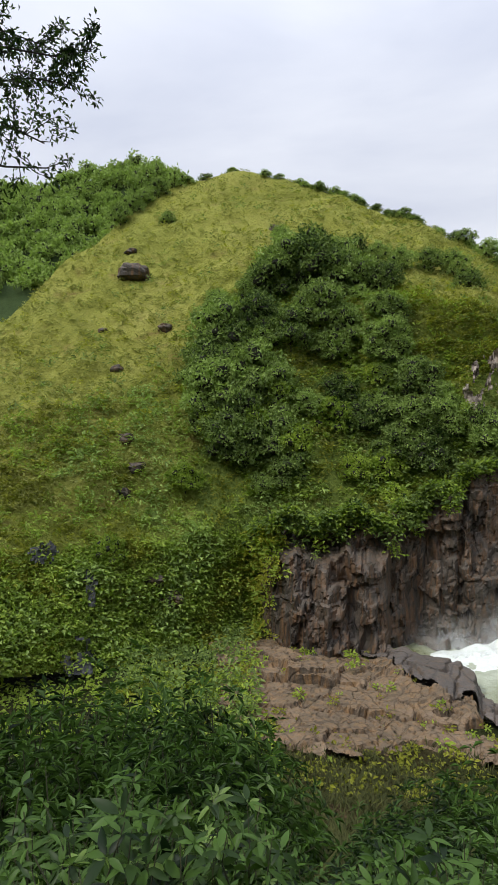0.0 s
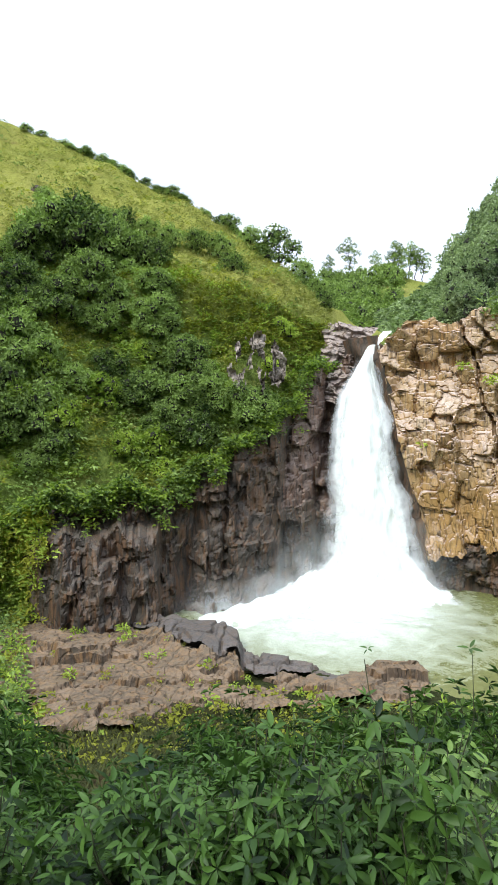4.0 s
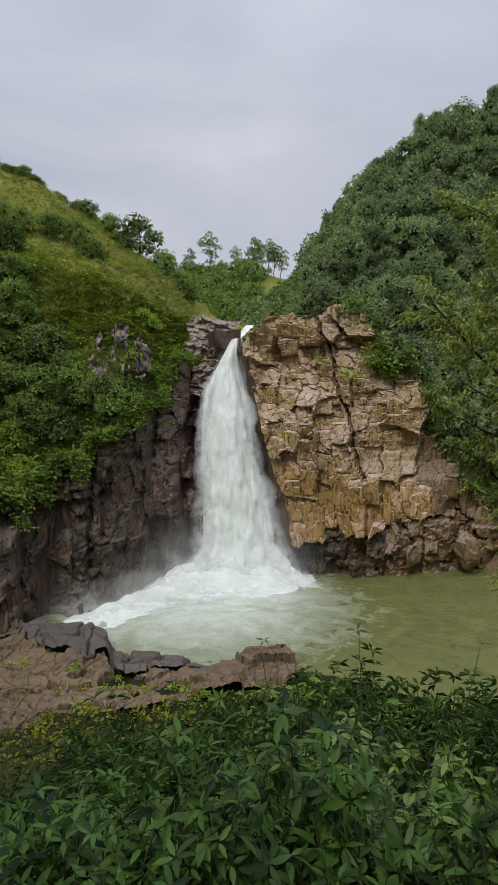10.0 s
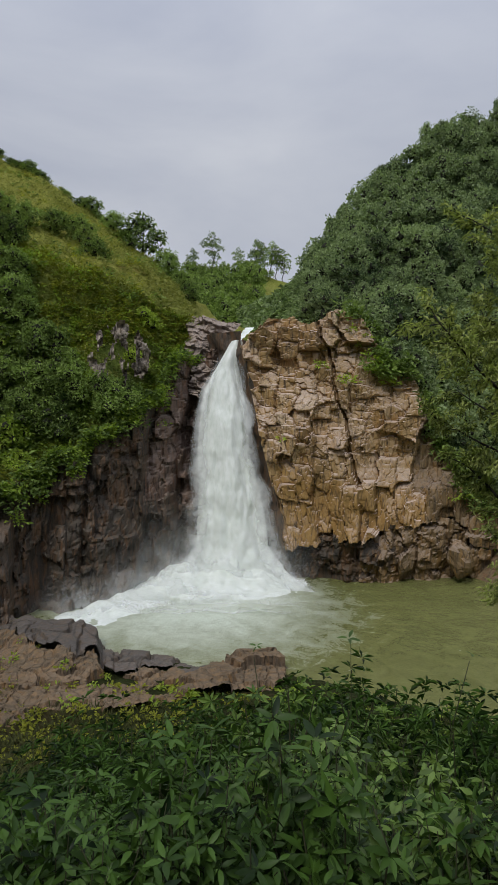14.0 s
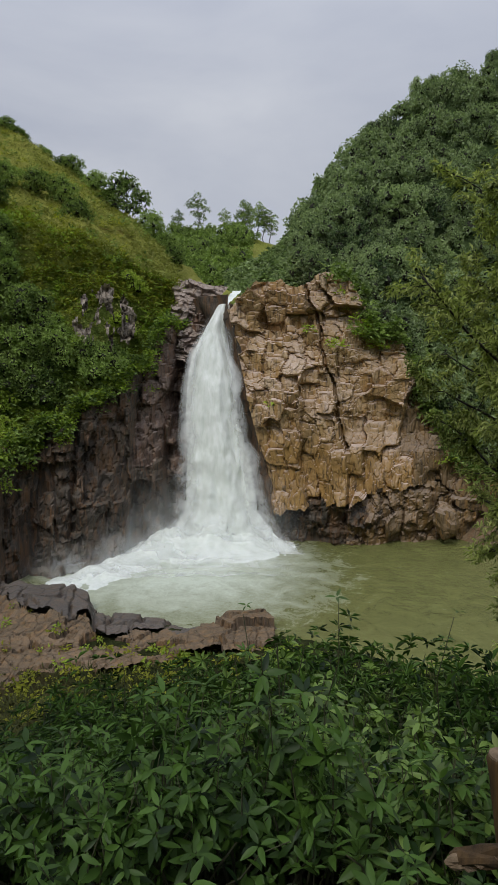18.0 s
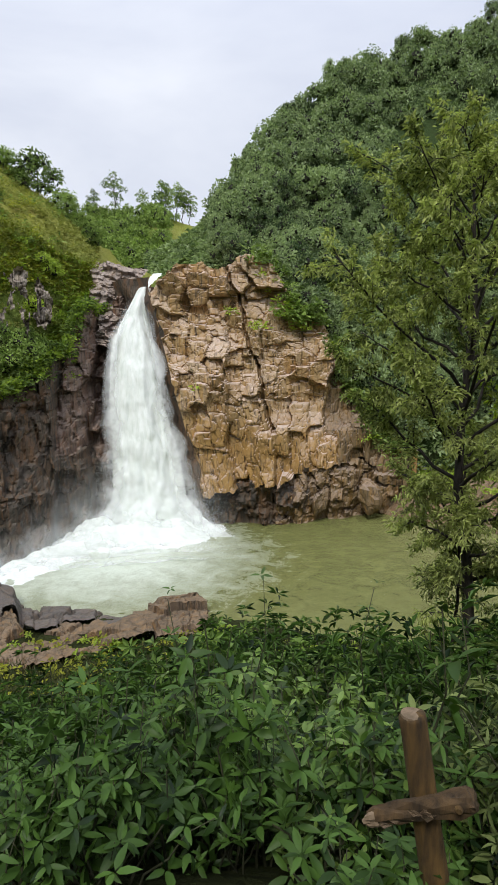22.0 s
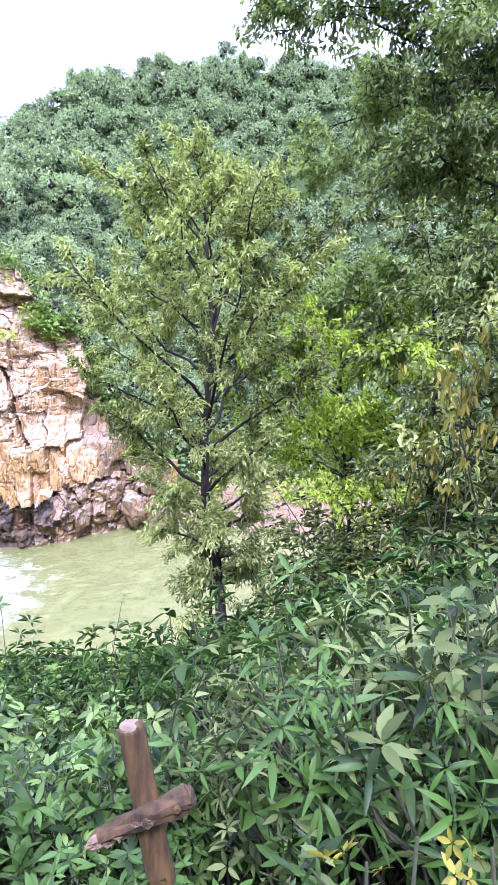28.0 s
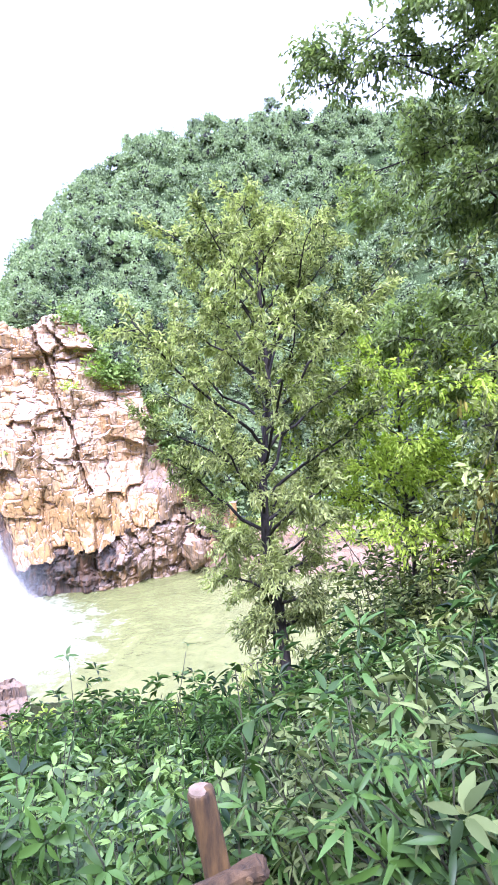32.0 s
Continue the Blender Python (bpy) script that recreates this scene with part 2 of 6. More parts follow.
M_PALE = rock_material("pale_bare_rock",
                       [(0.25, (0.12, 0.1, 0.09)), (0.5, (0.27, 0.22, 0.195)), (0.75, (0.45, 0.39, 0.35))],
                       (0.3, 0.22, 0.15), (0.08, 0.07, 0.07), 0.9, 0.55, 0.0, (0.42, 0.34, 0.29), 0.6)


def hillside_material(name, grass, shrub, soil):
    m, n, l, b = material(name)
    v = place(n, l)
    a = n.new("ShaderNodeAttribute")
    a.attribute_name = "cover"
    broad = noise_node(n, l, 0.07, 6.0, 0.62, v)
    fine = noise_node(n, l, 1.1, 8.0, 0.7, v)
    tuft = noise_node(n, l, 4.0, 6.0, 0.7, place(n, l, (1, 1, 0.5)))
    g = ramp(n, l, calc(n, l, "ADD", calc(n, l, "MULTIPLY", broad, 0.6), calc(n, l, "MULTIPLY", fine, 0.4)), grass)
    s = ramp(n, l, fine, shrub)
    col = blend(n, l, calc(n, l, "ADD", a.outputs["Fac"], calc(n, l, "MULTIPLY", calc(n, l, "SUBTRACT", fine, 0.5), 0.9), True), g, s)
    bare = noise_node(n, l, 0.16, 7.0, 0.7, place(n, l, (1, 1, 2.2)), 0.6)
    col = blend(n, l, ramp(n, l, bare, [(0.56, (0, 0, 0)), (0.7, (0.75, 0.75, 0.75))]), col, soil)
    col = blend(n, l, 0.5, col, ramp(n, l, tuft, [(0.3, (0.55, 0.55, 0.5)), (0.65, (1.2, 1.2, 1.1))]), "MULTIPLY")
    l.new(col, b.inputs["Base Color"])
    b.inputs["Roughness"].default_value = 0.95
    b.inputs["Specular IOR Level"].default_value = 0.1
    relief(n, l, b, calc(n, l, "ADD", fine, tuft), 0.9, 0.5)
    return m


M_HILL = hillside_material("grassy_hillside", [(0.3, (0.2, 0.225, 0.048)), (0.5, (0.315, 0.32, 0.07)), (0.7, (0.4, 0.375, 0.115))],
                           [(0.35, (0.1, 0.15, 0.032)), (0.65, (0.25, 0.31, 0.07))], (0.24, 0.165, 0.065))
M_FOREST = hillside_material("forest_floor", [(0.3, (0.035, 0.06, 0.022)), (0.7, (0.09, 0.13, 0.05))],
                             [(0.3, (0.015, 0.035, 0.01)), (0.7, (0.04, 0.08, 0.02))], (0.07, 0.06, 0.03))
M_SLOPE = hillside_material("near_slope", [(0.3, (0.026, 0.026, 0.009)), (0.5, (0.06, 0.048, 0.019)), (0.7, (0.1, 0.07, 0.032))],
                            [(0.35, (0.018, 0.03, 0.009)), (0.65, (0.05, 0.065, 0.02))], (0.15, 0.095, 0.055))
M_BARK = bark_material("dark_bark", (0.012, 0.009, 0.008), (0.045, 0.036, 0.03))
M_BANK = rock_material("pink_bank_earth", [(0.25, (0.09, 0.065, 0.038)), (0.5, (0.19, 0.13, 0.072)), (0.75, (0.28, 0.2, 0.12))], (0.2, 0.09, 0.035), (0.06, 0.05, 0.03), 0.7, 0.8, 0.0, (0.2, 0.14, 0.085), 0.3, 0.25)
M_POST = bark_material("weathered_post_wood", (0.02, 0.011, 0.003), (0.13, 0.072, 0.018))
M_CUT = bark_material("pale_cut_wood", (0.12, 0.085, 0.05), (0.24, 0.17, 0.11))
M_LOG = bark_material("dark_flaking_bark", (0.014, 0.008, 0.003), (0.095, 0.054, 0.02))
M_STEM = bark_material("green_brown_stem", (0.022, 0.026, 0.01), (0.055, 0.055, 0.022))
# near-black for crown cores: shade among inner twigs put into the colour
M_CROWN_SHADE = bark_material("shaded_crown_core", (0.010, 0.011, 0.006), (0.03, 0.03, 0.016))
M_L_TREE = leaf_material("slope_tree_leaves", (0.03, 0.062, 0.014), (0.34, 0.45, 0.13), through_light=0.3, mix=(0.5, 0.6, 0.45))
M_L_BRIGHT = leaf_material("bright_shrub_leaves", (0.14, 0.22, 0.03), (0.5, 0.6, 0.11), through_light=0.38, mix=(0.35, 0.65, 0.5))
M_L_HERB = leaf_material("light_herb_leaves", (0.15, 0.235, 0.04), (0.5, 0.6, 0.13), through_light=0.38, mix=(0.35, 0.65, 0.5))
M_L_OLIVE = leaf_material("olive_shrub_leaves", (0.15, 0.17, 0.02), (0.45, 0.45, 0.07), through_light=0.35, mix=(0.35, 0.65, 0.5))
# light tone raised and greyed: distance haze painted into the leaf colour
M_L_FOREST = leaf_material("hazy_forest_leaves", (0.035, 0.07, 0.028), (0.4, 0.485, 0.255), through_light=0.3, mix=(0.5, 0.6, 0.28))
M_L_YELLOW = leaf_material("yellow_green_leaves", (0.2, 0.28, 0.025), (0.6, 0.72, 0.1), 0.45, None, 0.45)
M_L_SHOOT = leaf_material("young_yellow_leaves", (0.13, 0.13, 0.012), (0.27, 0.24, 0.03), 0.5, None, 0.2)
M_L_SLIM = leaf_material("slender_tree_leaves", (0.055, 0.08, 0.022), (0.5, 0.54, 0.2), 0.45, None, 0.38, mix=(0.75, 0.4, 0.8))
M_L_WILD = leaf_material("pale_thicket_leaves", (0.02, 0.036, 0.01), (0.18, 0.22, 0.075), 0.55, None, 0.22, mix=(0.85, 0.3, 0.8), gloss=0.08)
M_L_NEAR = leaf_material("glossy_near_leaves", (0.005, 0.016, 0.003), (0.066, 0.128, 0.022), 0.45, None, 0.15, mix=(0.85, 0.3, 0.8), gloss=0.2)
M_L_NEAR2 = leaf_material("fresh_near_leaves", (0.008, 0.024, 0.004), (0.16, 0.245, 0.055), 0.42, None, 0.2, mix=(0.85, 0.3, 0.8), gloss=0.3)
M_L_DARK = leaf_material("overhanging_leaves", (0.055, 0.08, 0.03), (0.38, 0.46, 0.17), 0.5, None, 0.45)
M_L_BROWN = leaf_material("browned_hanging_leaves", (0.13, 0.12, 0.02), (0.33, 0.29, 0.05), 0.6, None, 0.3)
M_GRASS = leaf_material("hill_grass_blades", (0.2, 0.225, 0.06), (0.44, 0.44, 0.145), 0.7, None, 0.2)
M_DRY = leaf_material("dry_slope_grass", (0.022, 0.03, 0.006), (0.085, 0.088, 0.024), 0.7, None, 0.2)

# ---------------------------------------------------------------- building helpers
EYE_Z = 17.0
rng = np.random.default_rng(7)


def polar(az, r, el):
    a = radians(az)
    return np.array((r * math.sin(a), r * math.cos(a), EYE_Z + r * math.tan(radians(el))))


def fbm(x, y, z, scale, octaves=4):
    return noise.fractal(Vector((x * scale, y * scale, z * scale)), 0.9, 2.1, octaves)


def mesh_object(name, verts, faces, mat, parent=None, label="", smooth=False):
    me = bpy.data.meshes.new(name)
    me.from_pydata(verts.tolist() if isinstance(verts, np.ndarray) else verts, [], faces.tolist() if isinstance(faces, np.ndarray) else faces)
    if smooth:
        me.polygons.foreach_set("use_smooth", [True] * len(me.polygons))
    me.materials.append(mat)
    me.update()
    ob = new(name, me)
    if parent is not None:
        ob.parent = parent
    if label:
        ob["label"] = label
    return ob


def empty(name, at=(0, 0, 0)):
    ob = new(name)
    ob.empty_display_size = 0.2
    ob.location = at
    return ob


def merge(chunks):
    """Join (verts, faces) chunks with equal face sizes."""
    vs, fs, k = [], [], 0
    for v, f in chunks:
        vs.append(np.asarray(v))
        fs.extend((np.asarray(f) + k).tolist())
        k += len(v)
    return np.concatenate(vs), fs


def unit(a):
    return a / np.maximum(np.linalg.norm(a, axis=-1, keepdims=True), 1e-9)


def clumps(pos, way, up, length, width=0.5, droop=0.2):
    """Folded sprays of foliage for growth farther off: two faces each."""
    pos, way, up = np.asarray(pos, float), unit(np.asarray(way, float)), np.asarray(up, float)
    n = len(pos)
    L = np.broadcast_to(np.asarray(length, float), (n,))[:, None]
    side = unit(np.cross(way, up) + 1e-6)
    nor = np.cross(side, way)
    w = L * width * 0.5
    m = pos + way * L * 0.5 + nor * w * 0.45
    v = np.stack([pos, m - side * w, pos + way * L - nor * L * droop, m + side * w], 1)
    f = (np.arange(n)[:, None, None] * 4 + np.array([[0, 2, 1], [0, 3, 2]])[None]).reshape(-1, 3)
    return v.reshape(-1, 3), f


def leaves(pos, way, up, length, width=0.35, droop=0.15, rich=False):
    """Folded leaf blades: pos, way and up are N x 3, length N."""
    pos, way, up = np.asarray(pos, float), unit(np.asarray(way, float)), np.asarray(up, float)
    n = len(pos)
    L = np.broadcast_to(np.asarray(length, float), (n,))[:, None]
    side = unit(np.cross(way, up) + 1e-6)
    nor = np.cross(side, way)
    w = L * width * 0.5
    if not rich:
        m = pos + way * L * 0.45
        v = np.stack([pos, m - side * w + nor * w * 0.35, m, m + side * w + nor * w * 0.35, pos + way * L - nor * L * droop], 1)
        base = np.array([[0, 2, 1], [0, 3, 2], [1, 2, 4], [2, 3, 4]])
        f = (np.arange(n)[:, None, None] * 5 + base[None]).reshape(-1, 3)
        return v.reshape(-1, 3), f
    rows = [pos]
    for s, k, d in ((0.22, 0.8, 0.05), (0.5, 1.0, 0.3), (0.78, 0.6, 0.65)):
        c = pos + way * L * s - nor * L * droop * d
        rows += [c - side * w * k + nor * w * 0.3 * k, c, c + side * w * k + nor * w * 0.3 * k]
    rows.append(pos + way * L - nor * L * droop)
    v = np.stack(rows, 1)
    base = np.array([[0, 2, 1], [0, 3, 2], [1, 2, 5], [1, 5, 4], [2, 3, 6], [2, 6, 5],
                     [4, 5, 8], [4, 8, 7], [5, 6, 9], [5, 9, 8], [7, 8, 10], [8, 9, 10]])
    f = (np.arange(n)[:, None, None] * 11 + base[None]).reshape(-1, 3)
    return v.reshape(-1, 3), f


def tube(points, radii, sides=6):
    """A tapered tube along points."""
    p = np.asarray(points, float)
    t = unit(np.gradient(p, axis=0))
    ref = np.where(np.abs(t[:, 2:3]) > 0.9, np.array([[1.0, 0, 0]]), np.array([[0, 0, 1.0]]))
    a = unit(np.cross(t, ref))
    b = np.cross(t, a)
    ang = np.linspace(0, 2 * math.pi, sides, endpoint=False)
    ring = np.cos(ang)[None, :, None] * a[:, None] + np.sin(ang)[None, :, None] * b[:, None]
    v = (p[:, None] + ring * np.asarray(radii, float)[:, None, None]).reshape(-1, 3)
    f = []
    for i in range(len(p) - 1):
        for j in range(sides):
            k = (j + 1) % sides
            f.append((i * sides + j, i * sides + k, (i + 1) * sides + k))
            f.append((i * sides + j, (i + 1) * sides + k, (i + 1) * sides + j))
    top = (len(p) - 1) * sides
    f += [(top, top + j, top + j + 1) for j in range(1, sides - 1)]
    return v, np.array(f)


def bent(a, b, n=6, sag=0.0, wander=0.05, g=rng):
    """A gently crooked line from a to b."""
    a, b = np.asarray(a, float), np.asarray(b, float)
    s = np.linspace(0, 1, n)[:, None]
    p = a + (b - a) * s
    p[:, 2] += (sag * np.sin(s[:, 0] * math.pi))
    k = np.linalg.norm(b - a) * wander
    p[1:-1] += g.normal(0, k, (n - 2, 3))
    return p


def curve_of(rows, azs):
    """r and el along azs from rows (az, r, el), rounded at the corners."""
    rows = np.array(rows)
    fine = np.linspace(rows[0, 0], rows[-1, 0], 600)
    out = []
    for k in (1, 2):
        y = np.interp(fine, rows[:, 0], rows[:, k])
        w = 13
        y = np.convolve(np.pad(y, w, mode="edge"), np.ones(2 * w + 1) / (2 * w + 1), "valid")
        out.append(np.interp(azs, fine, y))
    return out


class Loft:
    """A hillside strung between curves round the valley, each a list of (az, r, el)."""

    def __init__(self, curves, az0, az1, rough=0.5, rough_scale=0.12):
        self.curves, self.az0, self.az1, self.rough, self.rough_scale = curves, az0, az1, rough, rough_scale

    def grid(self, azs, vs):
        re = [curve_of(c, azs) for c in self.curves]
        r = np.array([k[0] for k in re])
        z = np.array([EYE_Z + k[0] * np.tan(np.radians(k[1])) for k in re])
        knots = np.arange(len(self.curves))
        R = np.array([np.interp(vs, knots, r[:, i]) for i in range(len(azs))]).T
        Z = np.array([np.interp(vs, knots, z[:, i]) for i in range(len(azs))]).T
        a = np.radians(azs)[None]
        P = np.stack([R * np.sin(a), R * np.cos(a), Z], -1)
        for row in P:
            for q in row:
                d = fbm(*q, self.rough_scale, 5) * self.rough
                rr = math.hypot(q[0], q[1])
                q[0] -= q[0] / rr * d * 0.8
                q[1] -= q[1] / rr * d * 0.8
                q[2] += d * 0.7
        return P

    def at(self, az, v):
        return self.grid(np.array([az]), np.array([v]))[0, 0]

    def many(self, az, v):
        """Points for equal-length az and v."""
        azs = np.asarray(az)
        re = [curve_of(c, azs) for c in self.curves]
        i = np.clip(np.floor(v).astype(int), 0, len(self.curves) - 2)
        t = v - i
        r = np.array([k[0] for k in re])
        z = np.array([EYE_Z + k[0] * np.tan(np.radians(k[1])) for k in re])
        j = np.arange(len(azs))
        R = r[i, j] * (1 - t) + r[i + 1, j] * t
        Z = z[i, j] * (1 - t) + z[i + 1, j] * t
        a = np.radians(azs)
        P = np.stack([R * np.sin(a), R * np.cos(a), Z], -1)
        for q in P:
            d = fbm(*q, self.rough_scale, 5) * self.rough
            rr = math.hypot(q[0], q[1])
            q[0] -= q[0] / rr * d * 0.8
            q[1] -= q[1] / rr * d * 0.8
            q[2] += d * 0.7
        return P

    def build(self, name, mat, na, nv, cover=None):
        azs = np.linspace(self.az0, self.az1, na)
        vs = np.linspace(0, len(self.curves) - 1, nv)
        P = self.grid(azs, vs)
        idx = np.arange(nv * na).reshape(nv, na)
        f = np.stack([idx[:-1, :-1], idx[:-1, 1:], idx[1:, 1:], idx[1:, :-1]], -1).reshape(-1, 4)
        ob = mesh_object(name, P.reshape(-1, 3), f, mat, smooth=True)
        at = ob.data.attributes.new("cover", "FLOAT", "POINT")
        c = np.array([[cover(a, v) for a in azs] for v in vs]) if cover else np.zeros((nv, na))
        at.data.foreach_set("value", c.reshape(-1).astype(np.float32))
        return ob

# ---------------------------------------------------------------- land
# The left hill: foot, rim of the bare rock, brow of the steep part, grass, ridge, far side.
HILL_FOOT = [(-70, 30, -20), (-40, 40, -20), (-22, 44, -19), (-12, 47, -19), (-4, 51, -18.6), (0.5, 51, -18.8), (6.8, 51, -18.8), (12, 51.5, -18.7), (14.6, 53, -18.2), (22, 54, -17.8), (29, 64, -15.2), (33, 69, -14.2), (36, 72, -13.6)]
HILL_RIM = [(-70, 40, -14), (-40, 48, -10), (-22, 51, -9), (-12, 53, -8.5), (-4, 54, -8.4), (0.5, 53, -8.2), (6.8, 53, -7.6), (14.6, 55, -6.8), (18.2, 56, -4.2), (22, 58, -2.6), (25.5, 63, 1.6), (29, 68, 5.0), (33, 74, 6.2), (36, 77, 6)]
HILL_BROW = [(-70, 54, -6), (-40, 60, -2), (-22, 62, 0), (-12, 67, 5), (-4, 70, 10), (0.5, 70, 12), (6.8, 70, 13), (14.6, 68, 12.3), (22, 68, 11.0), (26, 71, 10.2), (29, 74, 8.2), (33, 82, 7.2), (36, 86, 7)]
HILL_GRASS = [(-70, 64, -3), (-40, 72, 2), (-22, 76, 5.5), (-12, 86, 13), (-4, 90, 18.2), (0.5, 90, 19), (6.8, 90, 18.6), (14.6, 86, 16.4), (22, 80, 13.6), (26, 79, 11.6), (29, 80, 9), (33, 95, 7.6), (36, 100, 7.4)]
HILL_RIDGE = [(-70, 74, -2), (-40, 84, 4), (-22, 90, 10.2), (-17.6, 98, 15.3), (-12.6, 106, 19.2), (-7.5, 113, 23.0), (-2.2, 116, 23.9), (4.8, 112, 23.0), (11, 106, 20.8), (15, 101, 19.3), (20, 94, 16.9), (25, 87, 14.0), (27.5, 84, 12.2), (29, 86, 9.6), (33, 112, 8.0), (36, 115, 8)]
HILL_BACK = [(a, r + 60, el * 0.35) for a, r, el in HILL_RIDGE]
HILL_CORE = [(a, r + (2.2 if a > -2 else 0), el - 1.0) for a, r, el in HILL_FOOT]
HILL_SEAT = [(a, r + (1.6 if a > -2 else 0), el - (1.0 if a > -2 else 0)) for a, r, el in HILL_RIM]
hill = Loft([HILL_CORE, HILL_SEAT, HILL_BROW, HILL_GRASS, HILL_RIDGE, HILL_BACK], -70, 36, 1.3, 0.11)


def hill_cover(a, v):
    """0 open grass, 1 leafy shrubs."""
    if a < -5:
        return float(np.clip(1.25 - v * 0.55 - (0.2 if a < -12 else 0), 0, 1))
    return float(np.clip((2.35 - v) * 1.6, 0, 1))


tagged(hill.build("hillside_left", M_HILL, 230, 130, hill_cover), "steep grassy hill with a rocky overgrown lower slope", "hillside", kind="structure")

# The wooded hill beyond the right rock.
WOOD_FOOT = [(33, 88, 6.5), (38, 84, 7.4), (42, 74, 8.0), (46, 70, 3.0), (50, 69, -0.5), (54, 69, -7.5), (58, 74, -9.5), (63, 80, -10.2), (70, 84, -10.8), (80, 80, -11.0), (110, 76, -11), (150, 60, -8)]
WOOD_LOW = [(33, 98, 7.5), (38, 94, 9), (42, 86, 11), (46, 82, 9), (50, 80, 7), (54, 82, 3), (58, 86, 1), (63, 92, 0), (70, 95, 0), (80, 92, 0), (110, 88, 0), (150, 70, 2)]
WOOD_MID = [(33, 112, 8.5), (38, 108, 11), (42, 104, 14), (46, 108, 15.5), (50, 108, 15.5), (54, 110, 14.5), (58, 112, 14), (63, 114, 14), (70, 114, 14), (80, 112, 13), (110, 108, 12), (150, 95, 12)]
WOOD_RIDGE = [(33, 120, 8), (38, 122, 11.5), (39.9, 126, 12.2), (42, 128, 16.2), (44.5, 131, 19.5), (47.8, 135, 21.6), (51.5, 138, 23.4), (55.5, 140, 24.1), (61, 141, 24.9), (70, 141, 24.4), (85, 140, 23.5), (110, 138, 21), (150, 130, 18)]
WOOD_BACK = [(a, r + 70, el * 0.4) for a, r, el in WOOD_RIDGE]
wood = Loft([WOOD_FOOT, WOOD_LOW, WOOD_MID, WOOD_RIDGE, WOOD_BACK], 33, 150, 2.0, 0.08)
tagged(wood.build("hillside_right", M_FOREST, 160, 70), "high hill covered with dense dark green forest", "hillside", kind="structure")

# Far hills: up the valley behind the fall, and behind the grassy hill.
GAP_FOOT = [(22, 120, 4), (28, 118, 6), (32, 116, 7), (36, 116, 7.4), (44, 120, 7)]
GAP_TOP = [(22, 175, 11), (28, 175, 12.3), (31, 175, 12.6), (34, 175, 12.8), (37, 172, 12.0), (39, 170, 11.4), (44, 172, 13)]
GAP_BACK = [(a, r + 60, el * 0.6) for a, r, el in GAP_TOP]
gap = Loft([GAP_FOOT, GAP_TOP, GAP_BACK], 22, 44, 1.5, 0.06)
tagged(gap.build("hillside_upstream", M_HILL, 60, 30, lambda a, v: 1.0 if a < 35.2 else 0.3), "low wooded hill with a grass clearing up the valley", "hillside", kind="structure")
BACK_FOOT = [(-70, 120, 0), (-30, 125, 5), (-10, 130, 8), (10, 135, 8)]
BACK_TOP = [(-70, 200, 16), (-40, 200, 20), (-22, 198, 20.9), (-16, 196, 22.2), (-12, 192, 23.2), (-9, 186, 23.9), (-7, 186, 23.9), (-4, 190, 21.5), (10, 200, 15)]
BACK_REAR = [(a, r + 80, el * 0.6) for a, r, el in BACK_TOP]
back = Loft([BACK_FOOT, BACK_TOP, BACK_REAR], -70, 10, 3.0, 0.05)
tagged(back.build("hillside_behind", M_FOREST, 80, 30), "distant forested ridge behind the grassy hill", "hillside", kind="structure")

# The bare bank at the far right of the pool.
BANK_FOOT = [(53, 68, -15.0), (56, 66, -15.2), (62.5, 60.5, -16.4), (66, 60, -16.6), (70, 58.5, -16.8), (76, 56, -17.3), (95, 46, -20)]
BANK_TOP = [(53, 74, -11.5), (56, 73, -10.8), (62.5, 70, -10.9), (66, 70, -11.0), (70, 68, -11.4), (76, 66, -12), (95, 58, -13)]
BANK_BACK = [(53, 80, -10), (62.5, 84, -9.6), (70, 86, -10), (76, 84, -10.5), (95, 78, -11)]
bank = Loft([BANK_FOOT, BANK_TOP, BANK_BACK], 53, 95, 0.9, 0.25)
tagged(bank.build("river_bank", M_BANK, 90, 24), "bare pinkish earth and rock bank across the pool", "river bank", kind="structure")

# The slope the camera stands on, falling to the pool; the hillside goes on upward behind.
DROP_R = np.array([0, 1.3, 2.0, 4.0, 7.0, 10, 14, 18, 24, 30, 34, 40, 60, 75])
DROP_B = np.array([1.62, 1.62, 2.0, 3.4, 5.3, 7.1, 9.5, 11.4, 13.9, 15.9, 16.5, 17.0, 17.2, 17.2])
SHORE = [(-180, 80, 0), (-30, 80, 0), (-6, 60, 0), (4, 56, 0), (12, 47, 0), (21, 45.0, 0), (22.5, 43, 0), (28, 41.5, 0), (31, 40.0, 0), (37, 42, 0), (39, 40, 0), (50, 37, 0), (60, 36, 0), (66, 36, 0), (72, 37, 0), (78, 40, 0), (86, 48, 0), (100, 66, 0), (120, 80, 0), (180, 80, 0)]


def near_z(x, y):
    """Ground height round the camera."""
    r, az = math.hypot(x, y), math.degrees(math.atan2(x, y))
    b = float(np.interp(r, DROP_R, DROP_B))
    front = math.cos(radians(az - 38))
    k = min(max((front + 0.25) / 0.6, 0), 1)
    k = k * k * (3 - 2 * k)
    z = EYE_Z - (b * k + (1.62 - 0.45 * max(r - 1.6, 0)) * (1 - k))
    if az > 68 and az < 140:                      # the bank rises toward the right
        z += min(max((az - 68) / 22, 0), 1) * min(r * 0.12, 1.6)
    s = float(np.interp(az, [q[0] for q in SHORE], [q[1] for q in SHORE]))
    if r > s - 1.2 and k > 0.5:
        z = min(z, 0.15 - (r - s + 1.2) * 0.75)
    return z + fbm(x, y, 0, 0.35, 4) * 0.12 * min(r / 3, 1.5)


